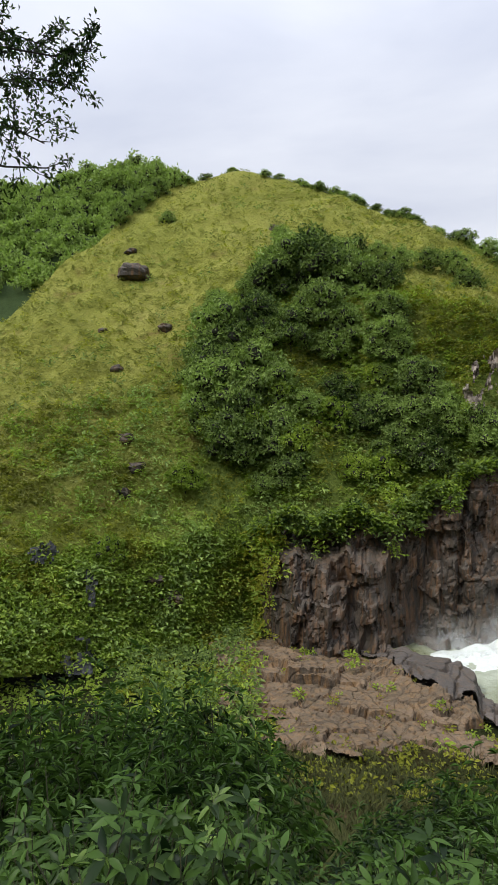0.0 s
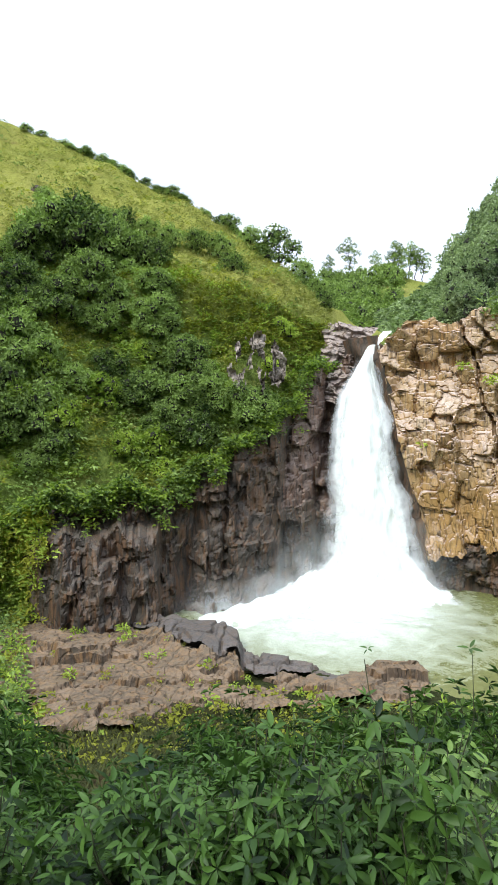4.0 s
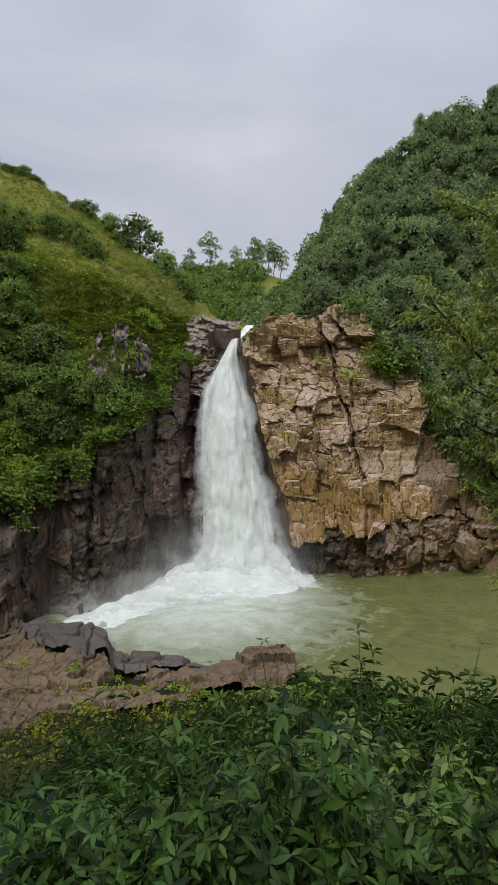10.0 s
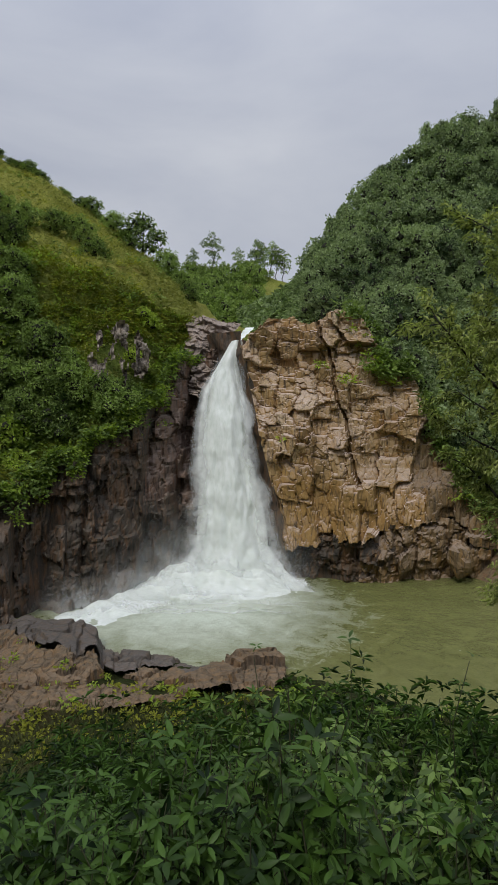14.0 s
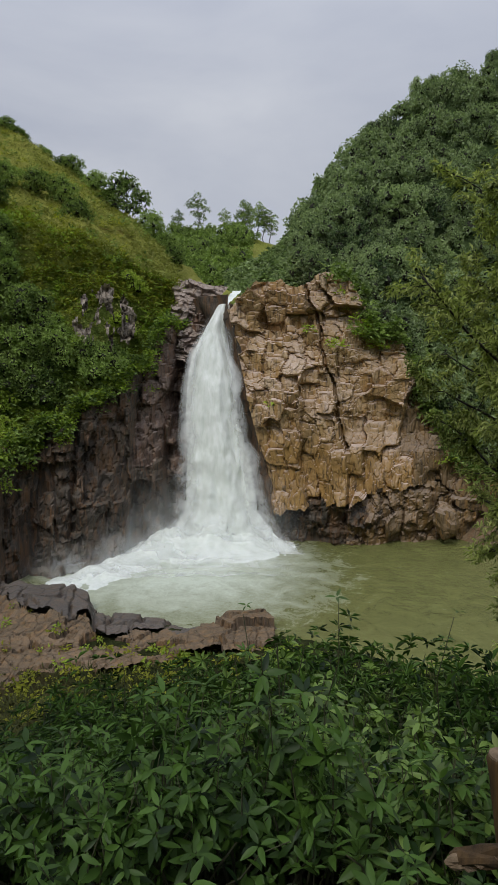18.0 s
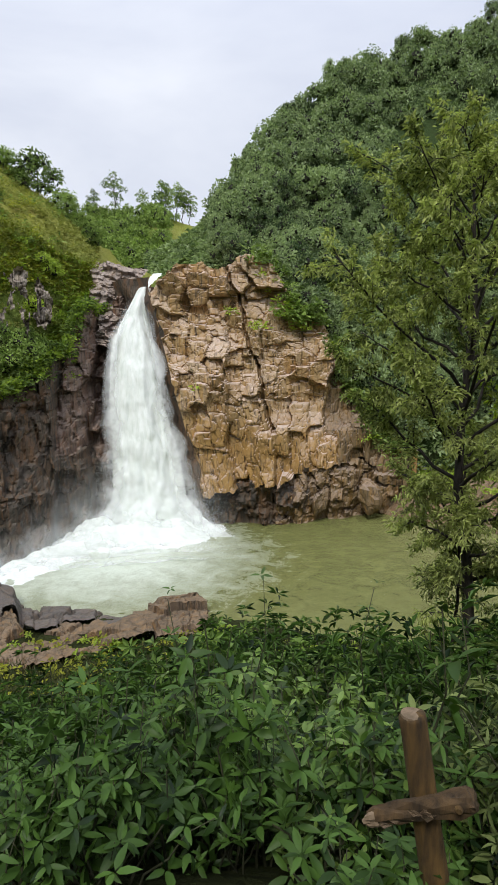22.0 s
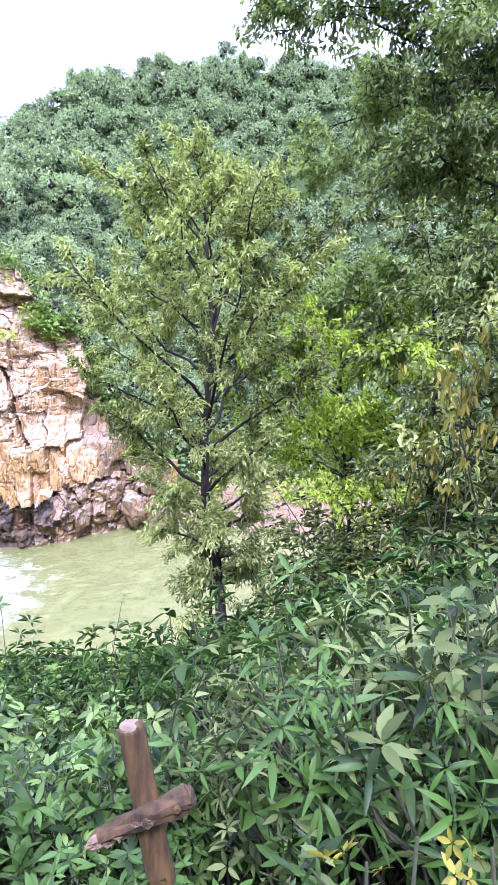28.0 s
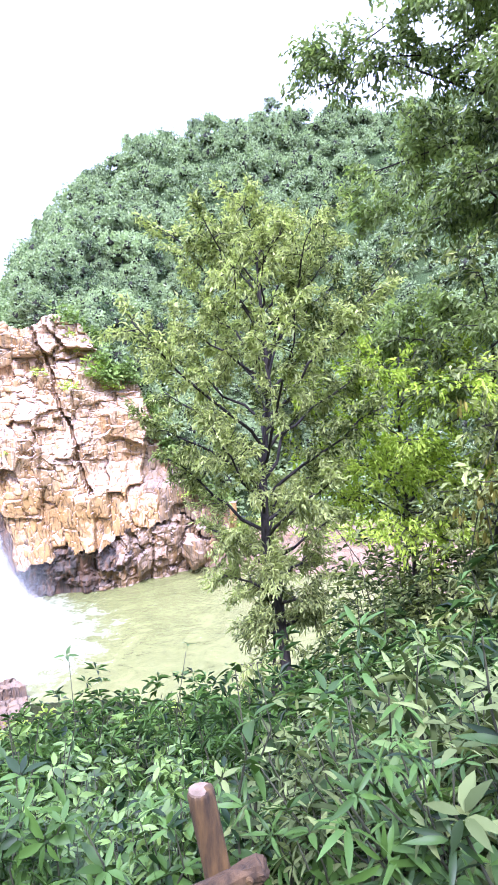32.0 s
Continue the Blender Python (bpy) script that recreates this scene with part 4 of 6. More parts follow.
# ---------------------------------------------------------------- water
def water_material():
    m, n, l, b = material("green_pool_water")
    v = place(n, l)
    # foam thins out with the distance from the plunge
    d = n.new("ShaderNodeVectorMath")
    d.operation = "DISTANCE"
    d.inputs[1].default_value = (25.8, 46.5, 0.0)
    l.new(v, d.inputs[0])
    patch = noise_node(n, l, 0.5, 8.0, 0.7, v, 0.8)
    fine = noise_node(n, l, 2.2, 6.0, 0.7, place(n, l, (1, 1, 1)), 1.2)
    f = calc(n, l, "SUBTRACT", 1.3, calc(n, l, "MULTIPLY", d.outputs["Value"], 0.083))
    f = calc(n, l, "ADD", f, calc(n, l, "MULTIPLY", calc(n, l, "SUBTRACT", patch, 0.5), 1.3))
    f = calc(n, l, "ADD", f, calc(n, l, "MULTIPLY", calc(n, l, "SUBTRACT", fine, 0.5), 0.6), True)
    streaks = noise_node(n, l, 0.8, 7.0, 0.72, place(n, l, (1.0, 3.0, 1)), 1.5)
    f = calc(n, l, "MAXIMUM", f, calc(n, l, "MULTIPLY", ramp(n, l, streaks, [(0.66, (0, 0, 0)), (0.74, (1, 1, 1))]), 0.6))
    tone = ramp(n, l, patch, [(0.3, (0.13, 0.14, 0.045)), (0.7, (0.205, 0.21, 0.075))])
    l.new(blend(n, l, f, tone, (0.62, 0.67, 0.57)), b.inputs["Base Color"])
    l.new(calc(n, l, "ADD", calc(n, l, "MULTIPLY", f, 0.5), 0.22), b.inputs["Roughness"])
    b.inputs["IOR"].default_value = 1.33
    relief(n, l, b, calc(n, l, "ADD", fine, calc(n, l, "MULTIPLY", noise_node(n, l, 1.1, 4, 0.6, v), 1.4)), 0.45, 0.25)
    return m


def falling_material():
    m, n, l, b = material("falling_white_water")
    v = place(n, l, (1.5, 1.5, 0.17))
    s = noise_node(n, l, 1.6, 8.0, 0.68, v, 0.6)
    puff = noise_node(n, l, 0.9, 7.0, 0.65, place(n, l, (1, 1, 0.6)))
    t = calc(n, l, "ADD", calc(n, l, "MULTIPLY", s, 0.6), calc(n, l, "MULTIPLY", puff, 0.4))
    l.new(ramp(n, l, t, [(0.36, (0.66, 0.71, 0.66)), (0.5, (0.79, 0.83, 0.79)), (0.62, (0.89, 0.92, 0.9))]), b.inputs["Base Color"])
    b.inputs["Roughness"].default_value = 0.7
    b.inputs["Subsurface Weight"].default_value = 0.0
    relief(n, l, b, t, 0.22, 0.25)
    return m


def mist_material():
    m, n, l, b = material("spray_mist")
    b.inputs["Base Color"].default_value = (0.9, 0.92, 0.92, 1)
    b.inputs["Roughness"].default_value = 1.0
    a = n.new("ShaderNodeAttribute")
    a.attribute_name = "thick"
    p = noise_node(n, l, 0.5, 6.0, 0.6, place(n, l))
    k = calc(n, l, "MULTIPLY", a.outputs["Fac"], ramp(n, l, p, [(0.22, (0, 0, 0)), (0.62, (1, 1, 1))]), True)
    l.new(k, b.inputs["Alpha"])
    return m


M_WATER, M_FALL, M_MIST = water_material(), falling_material(), mist_material()


def pool():
    n, v, f = 40, [], []
    for i in range(n + 1):
        for j in range(n + 1):
            x, y = -2 + 100 * i / n, 4 + 68 * j / n
            v.append((x, y, 0.05 * fbm(x, y, 0, 0.3, 3)))
    for i in range(n):
        for j in range(n):
            q = i * (n + 1) + j
            f.append((q, q + n + 1, q + n + 2, q + 1))
    return mesh_object("pool_water", v, f, M_WATER, smooth=True)


tagged(pool(), "murky green pool with white foam spreading from the fall", "pool water", kind="structure")

# The fall: a bulging sheet from the lip to the pool.
FALL_Z = [24.7, 22.5, 19.4, 16.5, 12.9, 7.2, 3.5, 1.4, 0.0]
FALL_L = [32.45, 31.5, 30.1, 29.7, 29.5, 29.7, 29.5, 28.3, 26.6]
FALL_RT = [33.6, 33.2, 33.65, 34.3, 34.45, 35.9, 36.4, 38.0, 40.0]
FALL_R = [67.0, 65.9, 64.8, 63.9, 63.0, 61.9, 61.0, 60.0, 58.8]


def fall_point(s, z, out=0.0):
    zz, o = -np.array(FALL_Z), -z
    a = float(np.interp(o, zz, FALL_L)) * (1 - s) + float(np.interp(o, zz, FALL_RT)) * s
    r = float(np.interp(o, zz, FALL_R)) - 1.6 * math.sin(s * math.pi) ** 0.7 - out
    t = radians(a)
    return np.array((r * math.sin(t), r * math.cos(t), z))


def fall_sheet():
    nz, ns = 120, 44
    v = []
    for j in range(nz + 1):
        z = 24.7 * (1 - j / nz)
        for i in range(ns + 1):
            s = i / ns
            p = fall_point(s, z)
            grow = min(1.0, 0.25 + (24.6 - z) / 16)
            d = fbm(p[0] * 1.1, p[1] * 1.1, p[2] * 0.12, 0.7, 5) * 0.3 + fbm(p[0], p[1], p[2] * 0.5, 0.6, 4) * 0.55 * grow * float(np.interp(z, [0, 14], [1.2, 0.3]))
            if i in (0, ns):
                d *= 0.4
            side = fbm(p[0] * 0.3, p[2] * 1.3, i * 0.03, 0.9, 5) * 0.13 * grow * (2 * s - 1)
            p = fall_point(s, z, d)
            t = math.atan2(p[0], p[1])
            v.append(p + np.array((math.cos(t), -math.sin(t), 0)) * side)
    f = [(j * (ns + 1) + i, j * (ns + 1) + i + 1, (j + 1) * (ns + 1) + i + 1, (j + 1) * (ns + 1) + i) for j in range(nz) for i in range(ns)]
    return mesh_object("sheet", np.array(v), f, M_FALL, smooth=True)


waterfall = empty("waterfall", (33, 52, 0))
parts = [fall_sheet()]


def plunge_foam():
    """The churning mound of white water round the foot of the fall."""
    v, azs, rs = [], np.linspace(13, 44, 130), np.linspace(44, 63.5, 80)
    for a in azs:
        for r in rs:
            t = radians(a)
            x, y = r * math.sin(t), r * math.cos(t)
            front = 57.0 - max(0, 27 - a) * 0.75 - max(0, a - 37) * 0.5
            h = 2.3 * math.exp(-((a - 33.2) / 4.2) ** 2) * math.exp(-((r - 60.0) / 3.4) ** 2)
            h += 1.5 * math.exp(-((a - 27.5) / 3.2) ** 2) * math.exp(-((r - front - 1.5) / 2.6) ** 2)
            h += 0.7 * math.exp(-((a - 22) / 4.5) ** 2) * math.exp(-((r - front + 0.5) / 2.6) ** 2)
            n = fbm(x, y, 0, 0.5, 5)
            v.append((x, y, -0.16 + h * (1 + 0.55 * n) + 0.10 * n))
    m = len(rs)
    f = [(i * m + j, i * m + j + 1, (i + 1) * m + j + 1, (i + 1) * m + j) for i in range(len(azs) - 1) for j in range(m - 1)]
    return mesh_object("plunge_foam", v, f, M_FALL, smooth=True)


parts.append(plunge_foam())
lip = []
for i in range(14):
    s = i / 13
    lip.append([polar(32.9 + s * 1.3 + k * (0.55 + s * 0.25), 66.9 + s * 8 + k * 0.4, 6.5 + s * 1.35 + 0.06 * math.sin(i * 2 + k)) for k in (-0.5, 0.0, 0.5)])
lv = np.array(lip).reshape(-1, 3)
lf = [(i * 3 + k, i * 3 + k + 1, i * 3 + k + 4, i * 3 + k + 3) for i in range(13) for k in range(2)]
parts.append(mesh_object("upper_stream", lv, lf, M_FALL, smooth=True))
for o in parts:
    o.parent = waterfall
settle(parts, waterfall)
tagged(waterfall, "tall white waterfall plunging between two rock walls", "waterfall")


def mist_sheets():
    """Veils of drifting spray at the foot of the fall."""
    v, f, th = [], [], []
    for q, (a0, a1, r, h) in enumerate(((19, 42, 57.5, 6.5), (16, 39, 55.0, 5.0), (17, 44, 53.0, 2.8), (22, 41, 58.6, 9.5), (14, 34, 50.5, 2.2), (20, 44, 50.5, 1.6), (14, 31, 52.5, 4.0))):
        n, m, k = 40, 14, len(v)
        for j in range(m + 1):
            for i in range(n + 1):
                s, u = i / n, j / m
                t = radians(a0 + (a1 - a0) * s)
                rr = r + 1.2 * fbm(s * 8, u * 3, q, 0.6, 3)
                v.append((rr * math.sin(t), rr * math.cos(t), 0.1 + h * u))
                th.append(0.52 * math.sin(s * math.pi) ** 1.3 * (1 - u) ** 1.6)
        f += [(k + j * (n + 1) + i, k + j * (n + 1) + i + 1, k + (j + 1) * (n + 1) + i + 1, k + (j + 1) * (n + 1) + i) for j in range(m) for i in range(n)]
    # veils that soften both edges of the fall
    for q, s0 in enumerate((0.02, 0.98)):
        n, m, k = 60, 8, len(v)
        for j in range(n + 1):
            z = 23.5 * (1 - j / n)
            for i in range(m + 1):
                u = i / m - 0.5
                p = fall_point(s0, z, 1.0)
                t = math.atan2(p[0], p[1])
                wide = (0.45 + 1.3 * (j / n) ** 1.3) * (1 + 0.6 * fbm(z * 0.5, q * 7.0, 0, 1.0, 3))
                v.append(tuple(p + np.array((math.cos(t), -math.sin(t), 0)) * u * wide * 2))
                th.append(0.6 * math.cos(u * math.pi) * min(1, j / 12))
        f += [(k + j * (m + 1) + i, k + j * (m + 1) + i + 1, k + (j + 1) * (m + 1) + i + 1, k + (j + 1) * (m + 1) + i) for j in range(n) for i in range(m)]
    ob = mesh_object("spray_mist", v, f, M_MIST, smooth=True)
    ob.data.attributes.new("thick", "FLOAT", "POINT").data.foreach_set("value", np.array(th, dtype=np.float32))
    return tagged(ob, "thin white spray drifting over the plunge pool", "mist", kind="stuff")


mist_sheets()

# ---------------------------------------------------------------- trees and shrubs
def crown_mesh(g, lobes, cover, size, width=0.5, up_bias=0.35):
    """Leaf clumps over lobes (center, radii), dense enough to cover them by the share given: an uneven crown with gaps."""
    pos, way, up = [], [], []
    for c, rad in lobes:
        per = max(14, int(cover * 6.28 * rad[0] * (0.4 * rad[0] + 0.6 * rad[2]) / (0.45 * size * size * width)))
        d = unit(g.normal(0, 1, (per, 3)))
        d[:, 2] = np.abs(d[:, 2]) * 0.95 - 0.75 * g.random(per)
        d = unit(d)
        lumpy = np.array([1 + 0.5 * fbm(*(q * 1.3 + np.asarray(c)), 1.0, 2) for q in d])[:, None]
        p = np.asarray(c) + d * np.asarray(rad) * g.uniform(0.62, 1.08, (per, 1)) * lumpy
        pos.append(p)
        way.append(unit(d * 0.5 + np.cross(d, unit(g.normal(0, 1, (per, 3))))))
        up.append(unit(d * 0.7 + np.array((0, 0, up_bias)) + g.normal(0, 0.6, (per, 3))))
    pos, way, up = np.concatenate(pos), np.concatenate(way), np.concatenate(up)
    return clumps(pos, way, up, g.uniform(0.5, 1.3, len(pos)) * size, width, 0.2)


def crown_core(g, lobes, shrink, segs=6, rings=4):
    """The dense inside of a crown: lumpy masses under the leaves, coloured as shade."""
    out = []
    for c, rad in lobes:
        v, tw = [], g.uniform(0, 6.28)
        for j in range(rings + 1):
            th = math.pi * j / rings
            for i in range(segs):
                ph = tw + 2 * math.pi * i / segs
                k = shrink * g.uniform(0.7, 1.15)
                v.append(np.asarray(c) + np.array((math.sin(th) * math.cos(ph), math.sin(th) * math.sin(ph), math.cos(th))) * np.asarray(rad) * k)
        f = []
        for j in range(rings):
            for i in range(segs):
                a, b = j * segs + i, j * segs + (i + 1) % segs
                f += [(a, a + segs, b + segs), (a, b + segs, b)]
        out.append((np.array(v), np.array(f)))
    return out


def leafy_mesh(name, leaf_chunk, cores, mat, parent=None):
    """Leaves over near-black cores that paint the shade inside the crown."""
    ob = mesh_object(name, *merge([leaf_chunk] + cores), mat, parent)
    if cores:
        ob.data.materials.append(M_CROWN_SHADE)
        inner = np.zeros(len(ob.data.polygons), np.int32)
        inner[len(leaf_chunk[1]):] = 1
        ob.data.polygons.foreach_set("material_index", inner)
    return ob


def make_tree(name, seed, height, spread, leaf_mat, leaf_size, lobes=9, per=1.1, trunk_r=0.12, bare=0.3, flat=0.6, core=0.55):
    """trunk > limbs, and a crown of leaf clumps; standing at the origin."""
    g = np.random.default_rng(seed)
    tree = empty(name)
    top = np.array((g.normal(0, 0.05) * height, g.normal(0, 0.05) * height, height * 0.9))
    line = bent((0, 0, -0.4), top, 7, 0, 0.02, g)
    lob, limbs = [], [tube(line, np.linspace(trunk_r, trunk_r * 0.2, 7), 6)]
    for i in range(lobes):
        s = bare + (1 - bare) * (i + 0.5) / lobes
        root = np.array([np.interp(s * 0.85, np.linspace(0, 1, 7), line[:, k]) for k in range(3)])
        ang = i * 2.4 + g.uniform(-0.5, 0.5)
        k = spread * (1.0 - 0.65 * abs(s - bare - 0.25)) * g.uniform(0.5, 1.0)
        tip = root + np.array((math.cos(ang) * k, math.sin(ang) * k, height * g.uniform(0.04, 0.14)))
        limbs.append(tube(bent(root, tip, 4, 0, 0.05, g), np.linspace(trunk_r * 0.4, trunk_r * 0.12, 4), 4))
        rr = spread * g.uniform(0.38, 0.6)
        lob.append((tip, (rr, rr, rr * flat)))
    lob.append((top, (spread * 0.4, spread * 0.4, spread * 0.4)))
    mesh_object("trunk", *merge(limbs), M_BARK, tree)
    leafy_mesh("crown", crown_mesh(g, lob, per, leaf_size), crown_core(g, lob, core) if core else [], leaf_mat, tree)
    return tree


def scatter(protos, spots, g, scale=(0.8, 1.2), sink=0.3):
    """Copies of prototype trees at spots, turned and sized unevenly."""
    for i, p in enumerate(spots):
        s = g.uniform(*scale)
        src = protos[int(g.integers(len(protos)))]
        ob = copy_thing(src, pose(p[0], p[1], p[2] - sink, g.normal(0, 4), g.normal(0, 4), g.uniform(0, 360)))
        ob.scale = (s * g.uniform(0.85, 1.15), s * g.uniform(0.85, 1.15), s)


def retire(protos):
    """Take the patterns themselves away once the copies stand."""
    for p in protos:
        for o in (*p.children_recursive, p):
            bpy.data.objects.remove(o)


# The wood on the right hill: the nearer trees one by one, the rest as one canopy.
g7 = np.random.default_rng(71)
forest = [tagged(make_tree("forest_tree", 100 + i, g7.uniform(5.5, 8.0), g7.uniform(2.4, 3.3), M_L_FOREST, 0.55, 9, 1.0, 0.16, 0.3, 1.05, 0.5), "dark green broadleaf tree in the dense hill forest", "tree", "trees on the wooded hill") for i in range(6)]


def apart(P, gap_m, stop):
    keep = []
    for i, p in enumerate(P):
        if len(keep) >= stop:
            break
        if not keep or (((P[keep] - p) ** 2).sum(1) > gap_m ** 2).all():
            keep.append(i)
    return keep


az, v = g7.uniform(39.7, 90, 8000), g7.uniform(0.02, 3.05, 8000)
ok = ~((v < 0.45) & (az > 57) & (az < 73))
az, v = az[ok], v[ok]
P = wood.many(az, v)
keep = apart(P, 3.1, 1500)
order = sorted(keep, key=lambda i: np.hypot(P[i][0], P[i][1]))
near_trees, far_trees = order[:210], order[210:]
scatter(forest, [P[i] for i in near_trees], g7, (0.5, 0.95), 0.6)


def canopy(name, places, spread, per, size, mat, label, g):
    """Far woods that nobody could count: uneven crowns of leaf clumps, joined."""
    lobes = []
    for p in places:
        k = g.uniform(0.65, 1.3)
        h = g.uniform(0.4, 2.4) * k
        for q in range(4):
            o = np.array((g.normal(0, 0.8), g.normal(0, 0.8), 0.0)) * spread * (0.0 if q == 0 else 0.5)
            o[2] = h + (0.35 if q == 0 else -0.5 * g.random()) * spread * 0.6
            rr = spread * k * (0.62 if q == 0 else g.uniform(0.3, 0.5))
            lobes.append((p + o, (rr, rr, rr * 1.05)))
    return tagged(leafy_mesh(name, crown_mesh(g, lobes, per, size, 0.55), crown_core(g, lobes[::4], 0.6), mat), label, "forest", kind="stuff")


canopy("forest_canopy", [P[i] for i in far_trees], 2.7, 1.05, 0.58, M_L_FOREST, "dense dark green forest canopy on the high hill", g7)
# Woods up the valley and behind the grassy hill.
az = np.concatenate([g7.uniform(25.5, 35.0, 170), g7.uniform(39.2, 44, 70)])
canopy("forest_canopy", gap.many(az, g7.uniform(0.02, 0.97, len(az))), 2.4, 1.1, 0.7, M_L_TREE, "dark green woods on the low hill up the valley", g7)
az = g7.uniform(-34, -3, 520)
canopy("forest_canopy", back.many(az, g7.uniform(0.3, 1.03, 520)), 3.2, 1.0, 0.95, M_L_TREE, "dark green woods on the ridge behind the grassy hill", g7)
# Taller single trees that stand out along the high ridge.
for a in np.sort(g7.uniform(41, 80, 34)):
    p = wood.at(a, g7.uniform(2.82, 3.0))
    ob = copy_thing(forest[int(g7.integers(6))], pose(p[0], p[1], p[2] + 0.2, 0, 0, g7.uniform(0, 360)))
    k = g7.uniform(0.35, 0.6)
    ob.scale = (k, k, k * g7.uniform(1.0, 1.4))
retire(forest)

# Single trees on the skyline.
tall_pine = [tagged(make_tree("pine_tree", 140 + i, 8.5, 1.7, M_L_TREE, 0.4, 12, 0.9, 0.13, 0.4, 0.4, 0), "slender tree with flat tiers on the far skyline", "tree", "trees on the far skyline") for i in range(3)]
for a, h in ((30.6, 1.0), (33.2, 0.7), (34.6, 0.9), (35.1, 0.8), (35.9, 0.85), (36.6, 0.8), (37.2, 0.75), (28.9, 0.6)):
    p = gap.at(a, 1.0)
    ob = copy_thing(tall_pine[int(a * 10) % 3], pose(p[0], p[1], p[2] - 0.4, 0, 0, a * 50))
    ob.scale = (h * 1.35, h * 1.35, h * 1.4)
retire(tall_pine)
ridge_tree = [tagged(make_tree("ridge_tree", 150 + i, 5.0, 2.2, M_L_TREE, 0.4, 11, 0.95, 0.15, 0.25, 0.8, 0.4), "small dark tree standing in the hill grass", "tree", "trees along the ridge") for i in range(4)]
for a in np.linspace(4.5, 22, 64) + g7.normal(0, 0.15, 64):
    p = hill.at(a, 4.0 + g7.uniform(-0.02, 0.05))
    s = g7.uniform(0.2, 0.42) * (0.75 + 0.5 * math.sin(a * 1.7) ** 2)
    ob = copy_thing(ridge_tree[int(g7.integers(4))], pose(p[0], p[1], p[2] - 0.35, 0, 0, g7.uniform(0, 360)))
    ob.scale = (s * 1.3, s * 1.3, s)
for a, vv, s in ((24.2, 3.95, 1.15), (26.4, 3.95, 0.75), (27.2, 3.9, 0.5), (21.6, 3.95, 0.6), (22.6, 4.0, 0.5), (27.9, 3.7, 0.6), (-7.0, 3.98, 0.8), (-8.5, 3.95, 0.8), (-9.6, 3.96, 0.7), (-10.8, 3.97, 0.75), (-12, 3.96, 0.8), (-5.7, 4.0, 0.45), (-4.0, 4.0, 0.4), (-1.5, 4.0, 0.35), (1.5, 4.0, 0.4), (2.8, 4.0, 0.35), (28.4, 2.9, 0.6), (-7.6, 3.5, 0.52), (2.9, 2.95, 0.55), (16.5, 2.75, 0.7), (18.6, 2.85, 0.75), (14.0, 2.6, 0.7), (12.0, 2.65, 0.6), (10.2, 2.6, 0.75), (20.0, 2.5, 0.6)):
    p = hill.at(a, vv)
    ob = copy_thing(ridge_tree[int(abs(a) * 10) % 4], pose(p[0], p[1], p[2] - (0.4 if s > 0.5 else 0.7), 0, 0, a * 70))
    ob.scale = (s, s, s) if s > 0.5 else (s * 1.4, s * 1.4, s * 0.8)
retire(ridge_tree)

# Trees on the steep slope left of the fall: az, place on the slope, size.
slope_tree = [tagged(make_tree("slope_tree", 160 + i, 6.0, 2.7, M_L_TREE, 0.42, 13, 1.0, 0.16, 0.2, 0.8), "dense dark green tree on the steep slope", "tree", "trees on the cliff slope") for i in range(4)]
bright_tree = [tagged(make_tree("slope_tree", 170 + i, 4.2, 2.3, M_L_BRIGHT, 0.44, 11, 1.0, 0.12, 0.2, 0.75), "leafy bright green small tree on the steep slope", "tree", "trees on the cliff slope") for i in range(3)]
for a, e, s in ((1.8, 2.1, 1.05), (3.6, 2.16, 1.2), (5.6, 2.18, 1.25), (7.4, 2.12, 1.1), (9.2, 2.15, 1.0), (11.2, 2.2, 0.85), (-2.6, 1.85, 1.15), (-0.8, 1.75, 1.0), (1.0, 1.85, 0.9), (-3.0, 1.62, 0.9), (0.0, 1.55, 1.15), (1.8, 1.5, 0.95), (-1.2, 1.42, 0.85), (3.8, 1.75, 0.85), (6.5, 1.85, 0.9), (9.0, 1.8, 0.8), (12.6, 2.2, 0.7), (-3.6, 1.5, 1.0), (-2.2, 1.32, 0.9), (0.6, 1.28, 0.9), (3.0, 1.33, 0.8), (-4.2, 1.72, 0.95), (12.5, 1.7, 0.75), (15.5, 1.5, 0.8), (17.0, 1.35, 0.75), (18.5, 1.3, 0.7), (14, 1.3, 0.65), (11, 1.4, 0.65), (20.5, 1.22, 0.6), (4.5, 2.3, 0.9), (8.2, 2.3, 0.85)):
    p = hill.at(a, e)
    ob = copy_thing(slope_tree[int(abs(a) * 10 + e * 7) % 4], pose(p[0], p[1], p[2] - 0.5, 0, 0, a * 90 + e * 40))
    ob.scale = (s, s, s)
for a, e, s in ((-1.5, 2.0, 0.8), (2.6, 1.5, 0.9), (0.8, 1.38, 0.8), (4.5, 1.3, 0.7), (7.5, 1.4, 0.8), (19.5, 1.3, 0.7), (13.0, 1.2, 0.8), (23.5, 1.4, 0.6), (10, 1.2, 0.6), (11.8, 1.6, 0.6), (24.5, 1.7, 0.6), (-6, 1.2, 0.6), (-13, 0.8, 0.6)):
    p = hill.at(a, e)
    ob = copy_thing(bright_tree[int(abs(a) * 10) % 3], pose(p[0], p[1], p[2] - 0.5, 0, 0, a * 90))
    ob.scale = (s, s, s)
g9 = np.random.default_rng(79)
